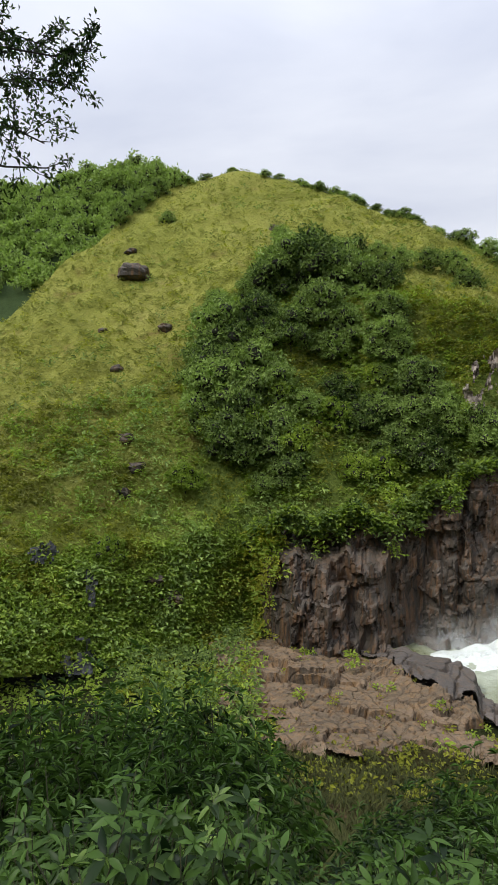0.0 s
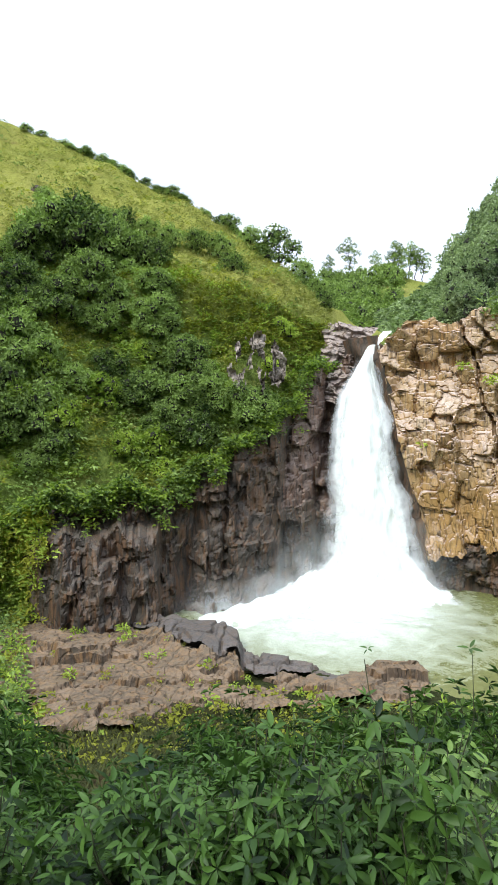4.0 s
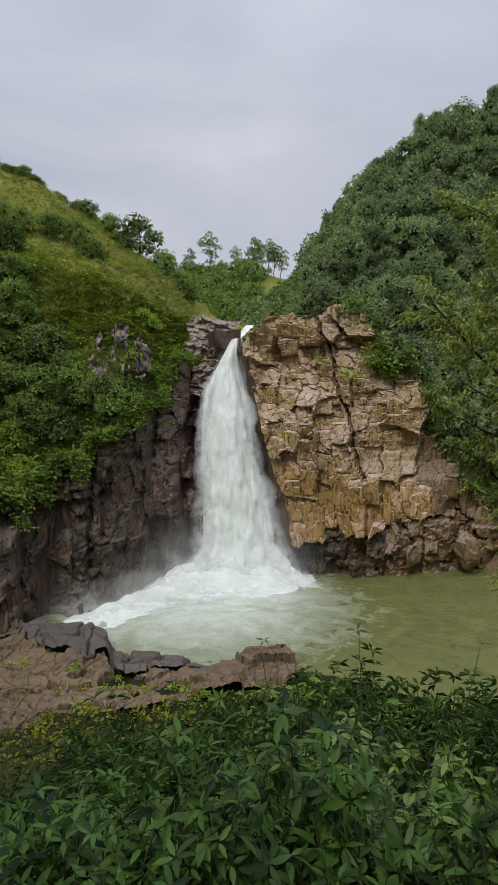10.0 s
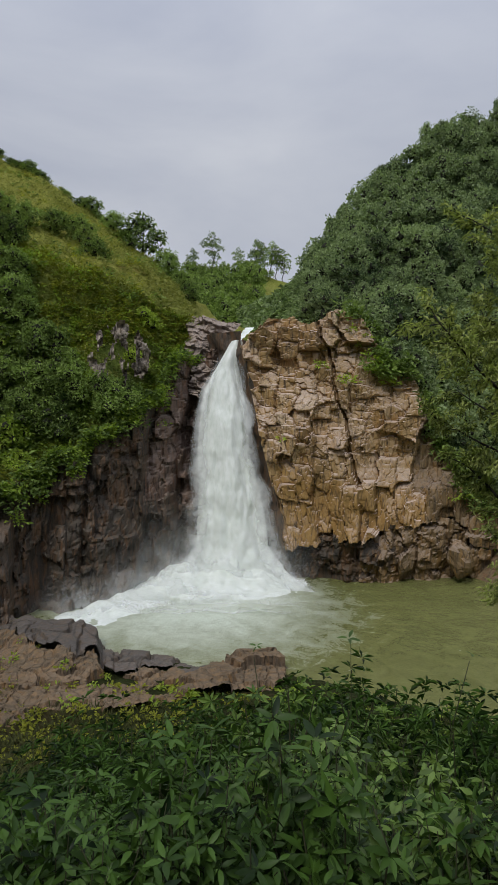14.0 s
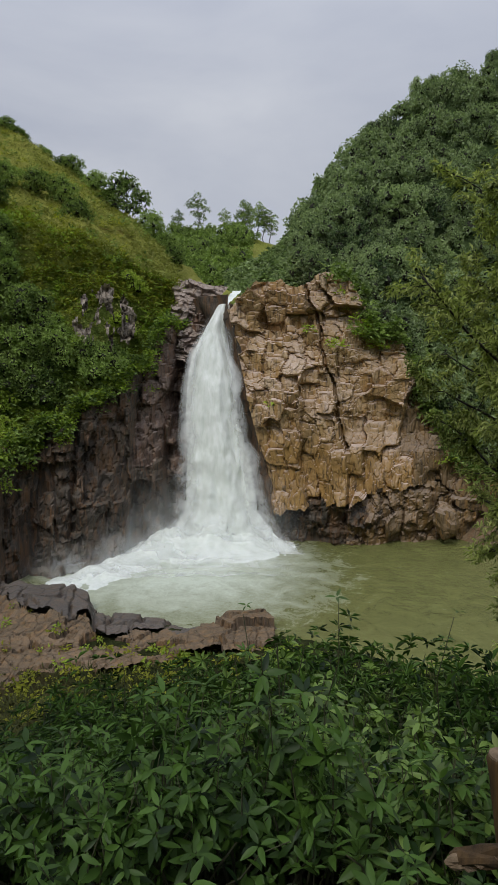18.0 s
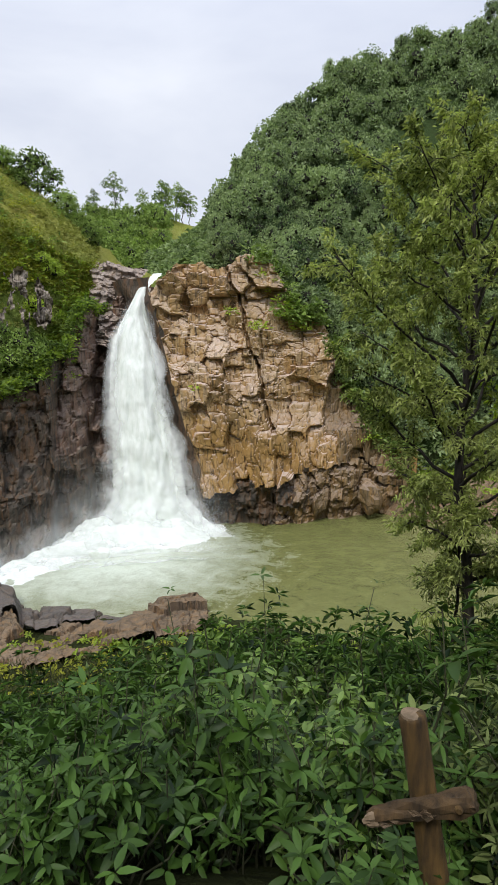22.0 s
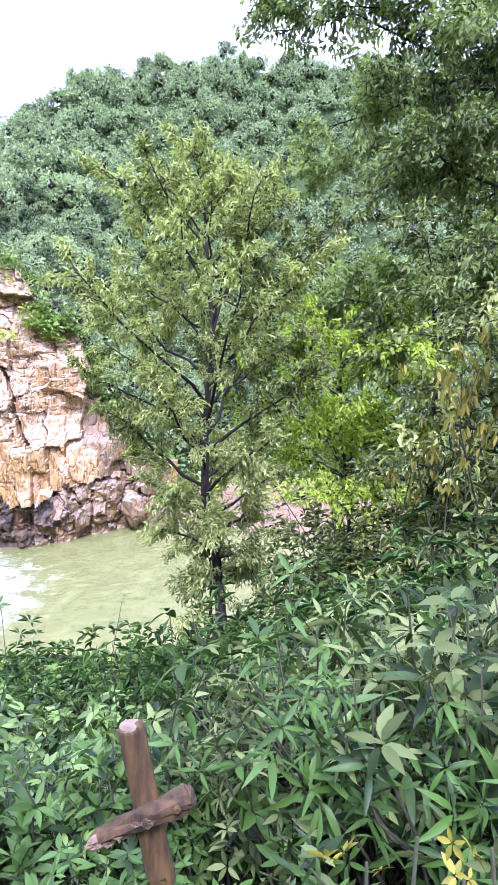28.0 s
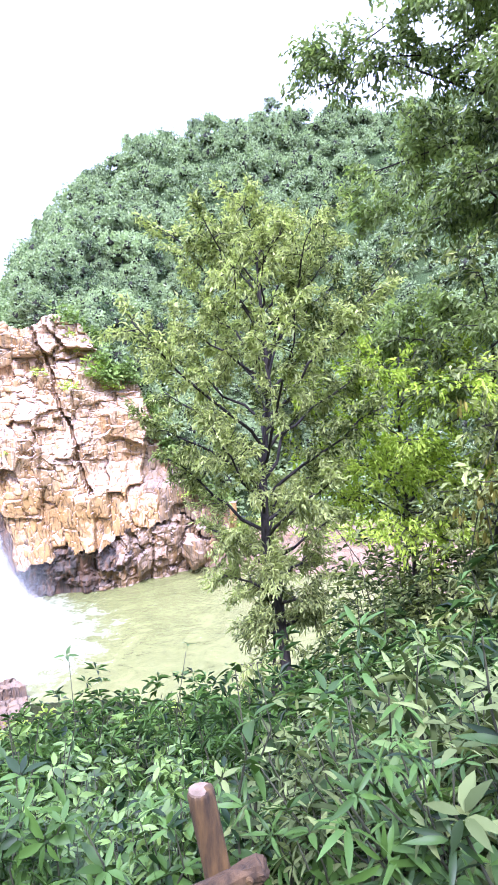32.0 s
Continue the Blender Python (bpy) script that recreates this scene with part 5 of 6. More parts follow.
for _ in range(64):
    a = g9.uniform(-4, 24)
    e = 1.08 + float(np.interp(a, [12, 16, 24], [1.15, 0.6, 0.3])) * g9.random()
    if 18.5 < a and e > 1.2:
        continue
    p = hill.at(a, e)
    src = (slope_tree + bright_tree[:1])[int(g9.integers(5))]
    ob = copy_thing(src, pose(p[0], p[1], p[2] - 0.4, 0, 0, g9.uniform(0, 360)))
    s = g9.uniform(0.35, 0.7)
    ob.scale = (s * 1.15, s * 1.15, s)
retire(slope_tree + bright_tree)


def ground_cover(name, P, mat, size, per, label, height=0.5, g=g7, category="shrubs", width=0.5):
    """Low growth that nobody could count, joined."""
    n = len(P)
    s = g.uniform(0.45, 1.5, n)
    pos = np.repeat(P, per, 0)
    d = unit(g.normal(0, 1, (n * per, 3)))
    d[:, 2] = np.abs(d[:, 2])
    out = -pos * np.array((1, 1, 0)) / np.linalg.norm(pos[:, :2], axis=1)[:, None]
    k = np.repeat(s, per)[:, None]
    pos = pos + d * height * k * g.uniform(0.3, 1.0, (n * per, 1)) + out * 0.25 * k
    way = unit(d * np.array((1, 1, 0.4)) + out * 0.4 + g.normal(0, 0.35, d.shape))
    up = unit(np.array((0, 0, 1.0)) + out * 0.5 + g.normal(0, 0.3, d.shape))
    vv, f = clumps(pos, way, up, np.repeat(s, per) * size * g.uniform(0.7, 1.3, n * per), width, 0.2)
    return tagged(mesh_object(name, vv, f, mat), label, category, kind="stuff")


# Shrubs grow in drifts: each patch of the slope has its own kind.
n = 8200
a = g7.uniform(-25, 29.5, n)
lowv = np.interp(a, [-25, -4, -1, 1, 10, 16, 22, 26, 29.5], [0.0, 0.1, 0.5, 1.0, 1.0, 1.02, 1.02, 1.05, 1.1])
highv = np.interp(a, [-25, -14, -8, -4, 0, 12, 22, 29.5], [2.3, 2.0, 1.9, 2.1, 2.4, 2.4, 2.0, 1.9])
v = lowv + g7.random(n) * (highv - lowv)
P = hill.many(a, v)
drift = np.array([fbm(*p, 0.16, 3) for p in P]) + g7.normal(0, 0.12, n)
open_slope = np.interp(v, [0.6, 1.2, 2.2], [0.0, 0.25, 0.5]) * (a < -4)
kind_of = np.where(drift > 0.22, 2, np.where(drift < -0.28 + 0 * a, 0, 1))
kind_of = np.where((kind_of == 1) & (a > 4) & (a < 22) & (g7.random(n) < 0.3), 0, kind_of)
kind_of = np.where((a > 14.5) & (v > 1.5 + 0.25 * drift), np.where(g7.random(n) < 0.75, 2, 1), kind_of)
thin = (g7.random(n) > open_slope) & (((a - 22.4) / 3.2) ** 2 + ((v - 1.42) / 0.22) ** 2 > 0.8)
herb = (kind_of == 1) & (a < -2)
kind_of = np.where(herb, 3, kind_of)
ground_cover("slope_shrubs", P[(kind_of == 0) & thin], M_L_TREE, 0.38, 11, "dark green shrubs in drifts on the steep slope", 0.75)
ground_cover("slope_shrubs", P[(kind_of == 1) & thin], M_L_BRIGHT, 0.35, 11, "bright green low shrubs covering the steep slope", 0.6)
ground_cover("slope_herbs", P[herb & thin], M_L_HERB, 0.3, 12, "light green herbs covering the open slope", 0.45)
ground_cover("slope_shrubs", P[(kind_of == 2) & thin], M_L_OLIVE, 0.31, 11, "olive yellow low shrubs covering the steep slope", 0.5)
# Growth spilling over the rim of the dark wall.
n = 1100
a = g7.uniform(0.5, 29.5, n)
P = []
for q in a:
    hang = abs(g7.normal(0, 0.8)) * max(0.1, 0.7 + 2.2 * fbm(q * 0.7, 5.0, 0, 1.0, 3)) - 0.6
    place_at, back_way = left_face(q, rim_z(q) - hang)
    P.append(place_at - back_way * g7.uniform(0.2, 0.9))
P = np.array(P)
ground_cover("rim_shrubs", P[::2], M_L_TREE, 0.34, 20, "dark green creepers hanging over the rock rim", 0.6)
ground_cover("rim_shrubs", P[1::2], M_L_BRIGHT, 0.32, 18, "green creepers hanging over the rock rim", 0.6)
n = 900
a = g7.uniform(-24, 1, n)
ground_cover("slope_shrubs", hill.many(a, g7.uniform(0.0, 0.9, n)), M_L_HERB, 0.26, 20, "light leafy shrubs at the foot of the hill", 0.55)
n = 1500
ground_cover("forest_undergrowth", wood.many(g7.uniform(33.5, 40.2, n), g7.uniform(0.0, 3.0, n)), M_L_FOREST, 0.6, 14, "dark green scrub on the low end of the wooded hill", 0.8)
n = 2600
ground_cover("forest_undergrowth", wood.many(g7.uniform(50, 92, n), g7.uniform(0.0, 1.6, n)), M_L_FOREST, 0.7, 16, "dark green undergrowth between the forest trees", 1.2)
n = 600
a = g7.uniform(43, 58, n)
ground_cover("rock_top_shrubs", wood.many(a, g7.uniform(-0.0, 0.5, n)), M_L_TREE, 0.5, 20, "dark shrubs growing along the top of the rock", 0.7)
P = np.array([tan_face(q, topz(q) + h)[0] for q, h in zip(g7.uniform(45.0, 57, 160), g7.normal(-0.1, 0.5, 160))])
ground_cover("rock_top_shrubs", P, M_L_TREE, 0.45, 18, "dark shrubs clinging to the edge of the rock", 0.7)
P = np.array([tan_face(q, z)[0] for q, z in ((44.8, 20.5), (45.3, 20.2), (46.8, 21.5), (47.4, 21), (47.9, 20.4), (48.4, 20.2), (46.6, 23), (47.1, 22.4), (43.2, 22.2), (43.5, 21.8), (52.4, 12), (52.8, 11.4), (46.0, 24.2), (46.4, 25.0), (45.6, 25.6), (50, 18.3), (50.6, 17.6), (40.2, 14), (53.2, 8.2), (54, 8.4))])
ground_cover("rock_top_shrubs", np.array([tan_face(47.6 + q, z)[0] for q, z in zip(g7.normal(0, 0.55, 26), g7.normal(21.6, 0.6, 26))]), M_L_TREE, 0.42, 30, "dense dark shrub rooted on the shoulder of the rock", 0.7)
ground_cover("rock_ferns", P, M_L_BRIGHT, 0.4, 26, "green tufts rooted in the cracks of the rock", 0.65)
n = 9000
a = g7.uniform(-24, 29, n)
ground_cover("hill_grass", hill.many(a, g7.uniform(1.3, 4.02, n)), M_GRASS, 0.36, 6, "yellow green grass tufts on the open hill", 0.16, g7, "grass", 0.35)
n = 800
a = g7.uniform(-22, 24, n)
ground_cover("hill_shrubs", hill.many(a, 1.6 + 2.3 * g7.random(n) ** 1.6), M_L_OLIVE, 0.3, 12, "small scattered shrubs in the hill grass", 0.45)


n = 420
ground_cover("hill_shrubs", hill.many(g7.uniform(-22, 26, n), 1.8 + 2.1 * g7.random(n) ** 1.5), M_L_TREE, 0.34, 14, "small dark shrubs dotted over the hill grass", 0.6)


# Dark boulders lying in the grass.
def boulder(at, size, seed, label, mat=M_DARK, rough=0.45):
    g = np.random.default_rng(seed)
    v, f = lump_shape(np.zeros(3), np.asarray(size), g, rough)
    ob = mesh_object("boulder", v, f, mat)
    ob.location = at
    return tagged(ob, label, "boulder", "boulders on the hill")


def lump_shape(center, size, g, rough=0.45, rings=12, segs=18):
    seed = g.uniform(0, 50, 3)
    v = []
    for j in range(rings + 1):
        th = math.pi * j / rings
        for i in range(segs):
            ph = 2 * math.pi * i / segs
            d = np.array((math.sin(th) * math.cos(ph), math.sin(th) * math.sin(ph), math.cos(th)))
            k = 1 + rough * fbm(*(d + seed), 1.2, 4)
            v.append(center + d * size * k)
    f = [(j * segs + i, (j + 1) * segs + i, (j + 1) * segs + (i + 1) % segs, j * segs + (i + 1) % segs) for j in range(rings) for i in range(segs)]
    return np.array(v), f


for k, (a, v, s) in enumerate(((-10.8, 3.12, 1.9), (-11.0, 3.45, 0.8), (-7.8, 2.3, 0.7), (-12.2, 2.2, 0.6), (-11.4, 1.55, 0.7), (-10.4, 1.35, 0.7), (-11.6, 1.25, 0.6), (2.4, 3.15, 0.7), (-13.5, 2.75, 0.5), (-7.2, 0.45, 0.8), (-9.0, 0.6, 0.7))):
    p = hill.at(a, v)
    boulder((p[0], p[1], p[2] + 0.2 * s), (s * 1.25, s, s * 0.8), 400 + k, "dark weathered boulder lying in the hill grass")
boulder(polar(53.9, 65.2, -12.6), (1.25, 1.2, 1.75), 470, "pale rounded boulder at the foot of the rock by the pool", M_TOE, 0.34)
# Wet slabs showing through the growth low on the hill.
def hill_slab(a0, v0, wide, tall, seed):
    thing = tagged(empty("rock_slab", hill.at(a0, v0)), "smooth dark wet rock slab showing through shrubs", "rock slab", "slabs on the hill")

    def face(x, y):
        p = hill.at(a0 + x / 0.85, v0 + y / 9.0)
        q = np.array((p[0], p[1], 0.0)) / math.hypot(p[0], p[1])
        return p - q * 0.95, q
    obs = rock_relief(thing, "rock_face", M_WET, face, lambda x, y: (x / wide) ** 2 + (y / tall) ** 2 < 0.8 + 0.9 * fbm(x * 0.8, y * 0.8, seed, 1.0, 3), -wide * 1.2, wide * 1.2, -tall * 1.2, tall * 1.2, 0.16, seed, ((3.0, 0.8, 0.1, 0.08, 0.2), (1.6, 0.7, 0.06, 0.08, 0.2), (0.6, 0.8, 0.02, 0.06, 0)), None, 0.05)
    settle(obs, thing)


for k, (a, v, wide, tall) in enumerate(((-18.8, 0.95, 1.3, 1.1), (-14.6, 0.62, 0.6, 1.6), (-15.5, 0.1, 1.6, 1.5), (0.6, 1.0, 0.7, 1.2))):
    hill_slab(a, v, wide, tall, 430 + k)

# ---------------------------------------------------------------- the foreground slope
g8 = np.random.default_rng(81)


def near_spot(az, r):
    t = radians(az)
    x, y = r * math.sin(t), r * math.cos(t)
    return np.array((x, y, near_z(x, y)))


def rosette(g, at, axis, n, leaf, droop, spread):
    """A whorl of n leaves round a stem at a point."""
    axis = unit(np.asarray(axis, float))
    a = unit(np.cross(axis, (0.3, 0.9, 0.2)))
    b = np.cross(axis, a)
    th = g.uniform(0, 6.28) + np.arange(n) * 6.283 / n + g.normal(0, 0.25, n)
    out = np.cos(th)[:, None] * a + np.sin(th)[:, None] * b
    way = unit(out * spread + axis * g.uniform(0.0, 0.7, (n, 1)) + g.normal(0, 0.12, (n, 3)))
    pos = at + way * leaf * 0.08
    up = axis + g.normal(0, 0.2, (n, 3))
    return pos, way, up, leaf * g.uniform(0.65, 1.15, n)


def leafy_plant(name, seed, height, stems, nodes, leaf, mat, width=0.32, lean=0.4, droop=0.3, per=6, single=False, low=0.45):
    """A forked stem with whorls of leaves toward the tips."""
    g = np.random.default_rng(seed)
    plant = empty(name)
    wood_parts, blades = [], []
    for _ in range(stems):
        ang = g.uniform(0, 6.28)
        k = height * lean * g.uniform(0.1, 1.0)
        h = height * (1.0 - 0.35 * (k / (height * lean)) ** 2) * g.uniform(0.72, 1.0) if stems > 1 else height
        root = np.array((g.normal(0, 0.05), g.normal(0, 0.05), -0.1))
        tip = root + np.array((math.cos(ang) * k, math.sin(ang) * k, h))
        line = bent(root, tip, 6, 0, 0.03, g)
        wood_parts.append(tube(line, np.linspace(0.010, 0.003, 6), 4))
        for q in range(nodes):
            s = low + (1 - low) * (q + 1) / nodes
            at = np.array([np.interp(s, np.linspace(0, 1, 6), line[:, i]) for i in range(3)])
            axis = unit(line[-1] - line[-2] + np.array((0, 0, 0.15)))
            at = at + g.normal(0, 0.04, 3)
            blades.append(rosette(g, at, axis + g.normal(0, 0.5, 3), per + int(g.integers(-1, 2)), leaf * g.uniform(0.7, 1.2) * (1.0 if q < nodes - 1 else 0.8), droop, 1.0))
    mesh_object("stem", *merge(wood_parts), M_STEM, plant, smooth=True)
    pos, way, up, size = (np.concatenate([b[i] for b in blades]) for i in range(4))
    if single:
        for q in range(len(pos)):
            mesh_object("leaf", *leaves(pos[q:q + 1], way[q:q + 1], up[q:q + 1], size[q:q + 1], width, droop, True), mat, plant, smooth=True)
    else:
        mesh_object("foliage", *leaves(pos, way, up, size, width, droop, True), mat, plant, smooth=True)
    return plant


def bush(name, seed, height, spread, count, leaf, mat, width=0.28, droop=0.25):
    """A dense round bush: many twigs, small leaves over the outside."""
    g = np.random.default_rng(seed)
    thing = empty(name)
    twigs = []
    for _ in range(12):
        d = unit(g.normal(0, 1, 3) + np.array((0, 0, 0.8)))
        d[2] = abs(d[2])
        twigs.append(tube(bent((0, 0, -0.2), d * np.array((spread, spread, height)) * 0.85, 5, 0, 0.05, g), np.linspace(0.018, 0.004, 5), 4))
    mesh_object("stem", *merge(twigs), M_STEM, thing)
    sprigs = count // 7
    d = unit(g.normal(0, 1, (sprigs, 3)))
    d[:, 2] = np.abs(d[:, 2]) * 1.0 - 0.15
    bumps = np.array([1 + 0.35 * fbm(*(q * 1.6 + seed), 1.0, 3) for q in d])[:, None]
    at = d * np.array((spread, spread, height)) * g.uniform(0.6, 1.0, (sprigs, 1)) * bumps
    rs = [rosette(g, at[i], d[i] + np.array((0, 0, 0.5)) + g.normal(0, 0.4, 3), 7, leaf, droop, 1.0) for i in range(sprigs)]
    pos, way, up, size = (np.concatenate([r[i] for r in rs]) for i in range(4))
    mesh_object("foliage", *clumps(pos, way, up, size, width, droop), mat, thing)
    return thing


# Highest line that the near growth reaches, by direction.
CAP_A = [-60, -25, -8, 0, 4, 6, 13, 16, 20, 25, 30, 36, 40, 50, 60, 70, 73, 77, 84, 92, 110]
CAP_E = [-22, -21.5, -21, -24, -29, -34, -34, -28.0, -26.5, -25.5, -24.5, -22.6, -21.2, -20.5, -20.0, -19.2, -15, -9.5, -6, -2, 1]


def strew(protos, tall, spots, g, share=(0.5, 1.0), most=1.35, lift=0.0):
    """Copies at (az, r), each as tall as the line of sight there allows."""
    for az, r in spots:
        p = near_spot(az, r)
        low = float(np.interp(az, CAP_A, CAP_E)) + lift
        if math.hypot(p[0] - 1.4, p[1] - 0.62) < 0.95:      # keep the post clear
            low = min(low, -40)
        room = (EYE_Z + r * math.tan(radians(low))) - p[2]
        s = min(room / tall * g.uniform(*share) * (1 + 0.25 * fbm(p[0], p[1], 0, 0.5, 2)), most)
        if s < 0.25:
            continue
        ob = copy_thing(protos[int(g.integers(len(protos)))], pose(p[0], p[1], p[2], g.normal(0, 5), g.normal(0, 5), g.uniform(0, 360)))
        ob.scale = (max(s, 0.6), max(s, 0.6), s)


GROUP = "shrubs below the viewpoint"
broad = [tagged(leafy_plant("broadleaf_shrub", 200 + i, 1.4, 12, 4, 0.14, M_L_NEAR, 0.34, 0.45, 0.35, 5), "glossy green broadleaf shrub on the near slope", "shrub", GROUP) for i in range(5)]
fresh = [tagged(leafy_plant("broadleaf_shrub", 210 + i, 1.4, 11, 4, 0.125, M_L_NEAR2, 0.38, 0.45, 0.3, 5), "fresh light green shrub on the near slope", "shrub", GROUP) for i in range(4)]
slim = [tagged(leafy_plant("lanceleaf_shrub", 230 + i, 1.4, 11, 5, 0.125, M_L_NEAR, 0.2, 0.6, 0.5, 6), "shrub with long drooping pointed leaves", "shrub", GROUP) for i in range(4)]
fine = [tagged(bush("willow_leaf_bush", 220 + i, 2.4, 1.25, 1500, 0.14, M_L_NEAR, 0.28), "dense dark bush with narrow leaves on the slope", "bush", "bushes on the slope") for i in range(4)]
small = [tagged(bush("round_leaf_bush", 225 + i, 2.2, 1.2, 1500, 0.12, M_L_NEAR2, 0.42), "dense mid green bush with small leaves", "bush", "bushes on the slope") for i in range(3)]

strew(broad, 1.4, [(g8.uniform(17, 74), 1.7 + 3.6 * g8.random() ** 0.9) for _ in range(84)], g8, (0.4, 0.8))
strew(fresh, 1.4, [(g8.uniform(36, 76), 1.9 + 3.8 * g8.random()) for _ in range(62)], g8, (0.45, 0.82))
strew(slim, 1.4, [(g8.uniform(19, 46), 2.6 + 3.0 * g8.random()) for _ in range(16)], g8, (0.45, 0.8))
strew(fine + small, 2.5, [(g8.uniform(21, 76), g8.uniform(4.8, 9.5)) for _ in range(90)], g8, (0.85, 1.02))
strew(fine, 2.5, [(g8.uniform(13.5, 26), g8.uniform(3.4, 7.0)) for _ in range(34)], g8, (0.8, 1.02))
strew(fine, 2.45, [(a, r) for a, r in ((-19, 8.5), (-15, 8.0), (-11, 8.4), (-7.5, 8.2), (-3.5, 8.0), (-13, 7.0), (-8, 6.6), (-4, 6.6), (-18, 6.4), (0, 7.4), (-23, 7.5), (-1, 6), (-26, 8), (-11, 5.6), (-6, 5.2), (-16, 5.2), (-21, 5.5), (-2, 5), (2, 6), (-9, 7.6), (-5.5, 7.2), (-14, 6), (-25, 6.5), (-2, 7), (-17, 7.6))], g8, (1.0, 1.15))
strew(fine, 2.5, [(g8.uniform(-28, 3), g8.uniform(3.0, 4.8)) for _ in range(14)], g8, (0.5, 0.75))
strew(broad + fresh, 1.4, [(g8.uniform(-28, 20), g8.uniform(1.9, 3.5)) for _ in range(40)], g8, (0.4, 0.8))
far_bush = [tagged(bush("round_leaf_bush", 245 + i, 2.3, 1.25, 620, 0.2, M_L_NEAR2 if i else M_L_NEAR, 0.4), "leafy green bush lower on the slope", "bush", "bushes on the slope") for i in range(3)]
strew(fine, 2.5, [(g8.uniform(4, 22), g8.uniform(5, 16)) for _ in range(16)], g8, (0.25, 0.8))
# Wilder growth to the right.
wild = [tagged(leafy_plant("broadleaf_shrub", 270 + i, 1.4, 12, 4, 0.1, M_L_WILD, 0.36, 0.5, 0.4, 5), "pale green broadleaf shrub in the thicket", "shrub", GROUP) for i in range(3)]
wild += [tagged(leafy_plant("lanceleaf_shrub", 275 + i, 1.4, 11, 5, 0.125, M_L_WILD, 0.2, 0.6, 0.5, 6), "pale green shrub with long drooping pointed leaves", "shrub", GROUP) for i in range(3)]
strew(broad + fresh, 1.4, [(g8.uniform(50, 82), g8.uniform(1.5, 2.3)) for _ in range(26)], g8, (0.8, 1.0))
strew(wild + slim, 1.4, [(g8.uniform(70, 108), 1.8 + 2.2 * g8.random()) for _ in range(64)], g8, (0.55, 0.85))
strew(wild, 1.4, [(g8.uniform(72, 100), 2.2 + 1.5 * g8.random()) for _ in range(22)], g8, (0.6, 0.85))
strew(small + fine, 2.5, [(g8.uniform(73, 108), g8.uniform(3.8, 6.0)) for _ in range(50)], g8, (0.6, 0.95), 2.2)
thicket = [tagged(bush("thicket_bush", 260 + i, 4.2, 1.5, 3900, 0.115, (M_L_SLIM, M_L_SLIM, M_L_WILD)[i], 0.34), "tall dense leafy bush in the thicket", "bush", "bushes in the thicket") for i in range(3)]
strew(thicket, 4.4, [(g8.uniform(76, 108), g8.uniform(8.2, 12)) for _ in range(40)], g8, (0.75, 1.0), 1.5, 6.0)
strew(thicket, 4.4, [(a, r) for a, r in ((73.5, 9.5), (75, 8.5), (77, 8.2), (79.5, 8.8), (82, 8.2), (84, 9), (87, 8.4), (90, 8.8), (93, 8), (72.4, 12), (74.2, 12.5), (76, 11.5), (78, 10.5))], g8, (0.9, 1.05), 1.6, 7.5)
strew(far_bush + small, 2.5, [(g8.uniform(74, 108), g8.uniform(5, 8)) for _ in range(26)], g8, (0.55, 0.8), 1.5)
strew(far_bush, 2.5, [(g8.uniform(66, 84), g8.uniform(9, 20)) for _ in range(40)], g8, (0.6, 0.95), 1.6)
strew(far_bush, 2.5, [(g8.uniform(-30, 1), g8.uniform(10, 36)) for _ in range(70)], g8, (0.4, 0.8))
retire(broad + fresh + slim + fine + small + far_bush + thicket + wild)

# The plants nearest to the camera, leaf by leaf.
for k, (az, r, h, leaf, mt, st, nd) in enumerate(((47, 2.5, 1.05, 0.14, M_L_NEAR, 5, 3), (40, 2.4, 0.95, 0.13, M_L_NEAR, 5, 3), (34, 2.6, 1.1, 0.13, M_L_NEAR, 4, 3), (54, 2.4, 1.0, 0.14, M_L_NEAR, 4, 3), (58, 2.6, 0.95, 0.12, M_L_NEAR2, 3, 3), (75, 2.5, 0.95, 0.13, M_L_NEAR, 4, 3), (80, 2.1, 0.9, 0.12, M_L_NEAR, 4, 3), (86, 2.1, 1.0, 0.13, M_L_NEAR2, 4, 3))):
    p = near_spot(az, r)
    ob = leafy_plant("broadleaf_shrub", 500 + k, h, st, nd, leaf, mt, 0.3, 0.45, 0.3, 6, True)
    ob.location = p
    tagged(ob, "large-leaved green shrub close to the path edge", "shrub", GROUP)
# Tall single stems standing out of the growth.
for k, (az, r, top_el, leaf, wid) in enumerate(((37.3, 3.5, -20.6, 0.075, 0.3), (67.6, 2.5, -18.2, 0.15, 0.36), (70.0, 2.6, -17.5, 0.15, 0.34), (65.2, 2.8, -19.2, 0.12, 0.34), (47, 4.2, -19.6, 0.085, 0.3), (56.5, 4.5, -19.2, 0.085, 0.3))):
    p = near_spot(az, r)
    h = EYE_Z + r * math.tan(radians(top_el)) - p[2]
    ob = leafy_plant("tall_sapling", 520 + k, h, 1 if k != 2 else 2, 6, leaf, M_L_NEAR, wid, 0.05, 0.35, 4, True, 0.35)
    ob.location = p
    tagged(ob, "thin upright sapling with broad leaves above the shrubs", "sapling", "saplings above the shrubs")
# Yellow shoots beside the path.
for k, (x, y, z) in enumerate(((1.109, -0.206, 16.36), (1.116, -0.245, 16.44), (1.118, -0.262, 16.33), (1.108, -0.201, 16.32), (1.12, -0.278, 16.41))):
    p = np.array((x, y, near_z(x, y)))
    ob = leafy_plant("yellow_shoot", 540 + k, z - p[2], 1, 2, 0.036, M_L_SHOOT, 0.4, 0.05, 0.2, 5, True, 0.85)
    ob.location = p
    tagged(ob, "young shoot with bright yellow leaves", "shoot", "yellow shoots beside the path")


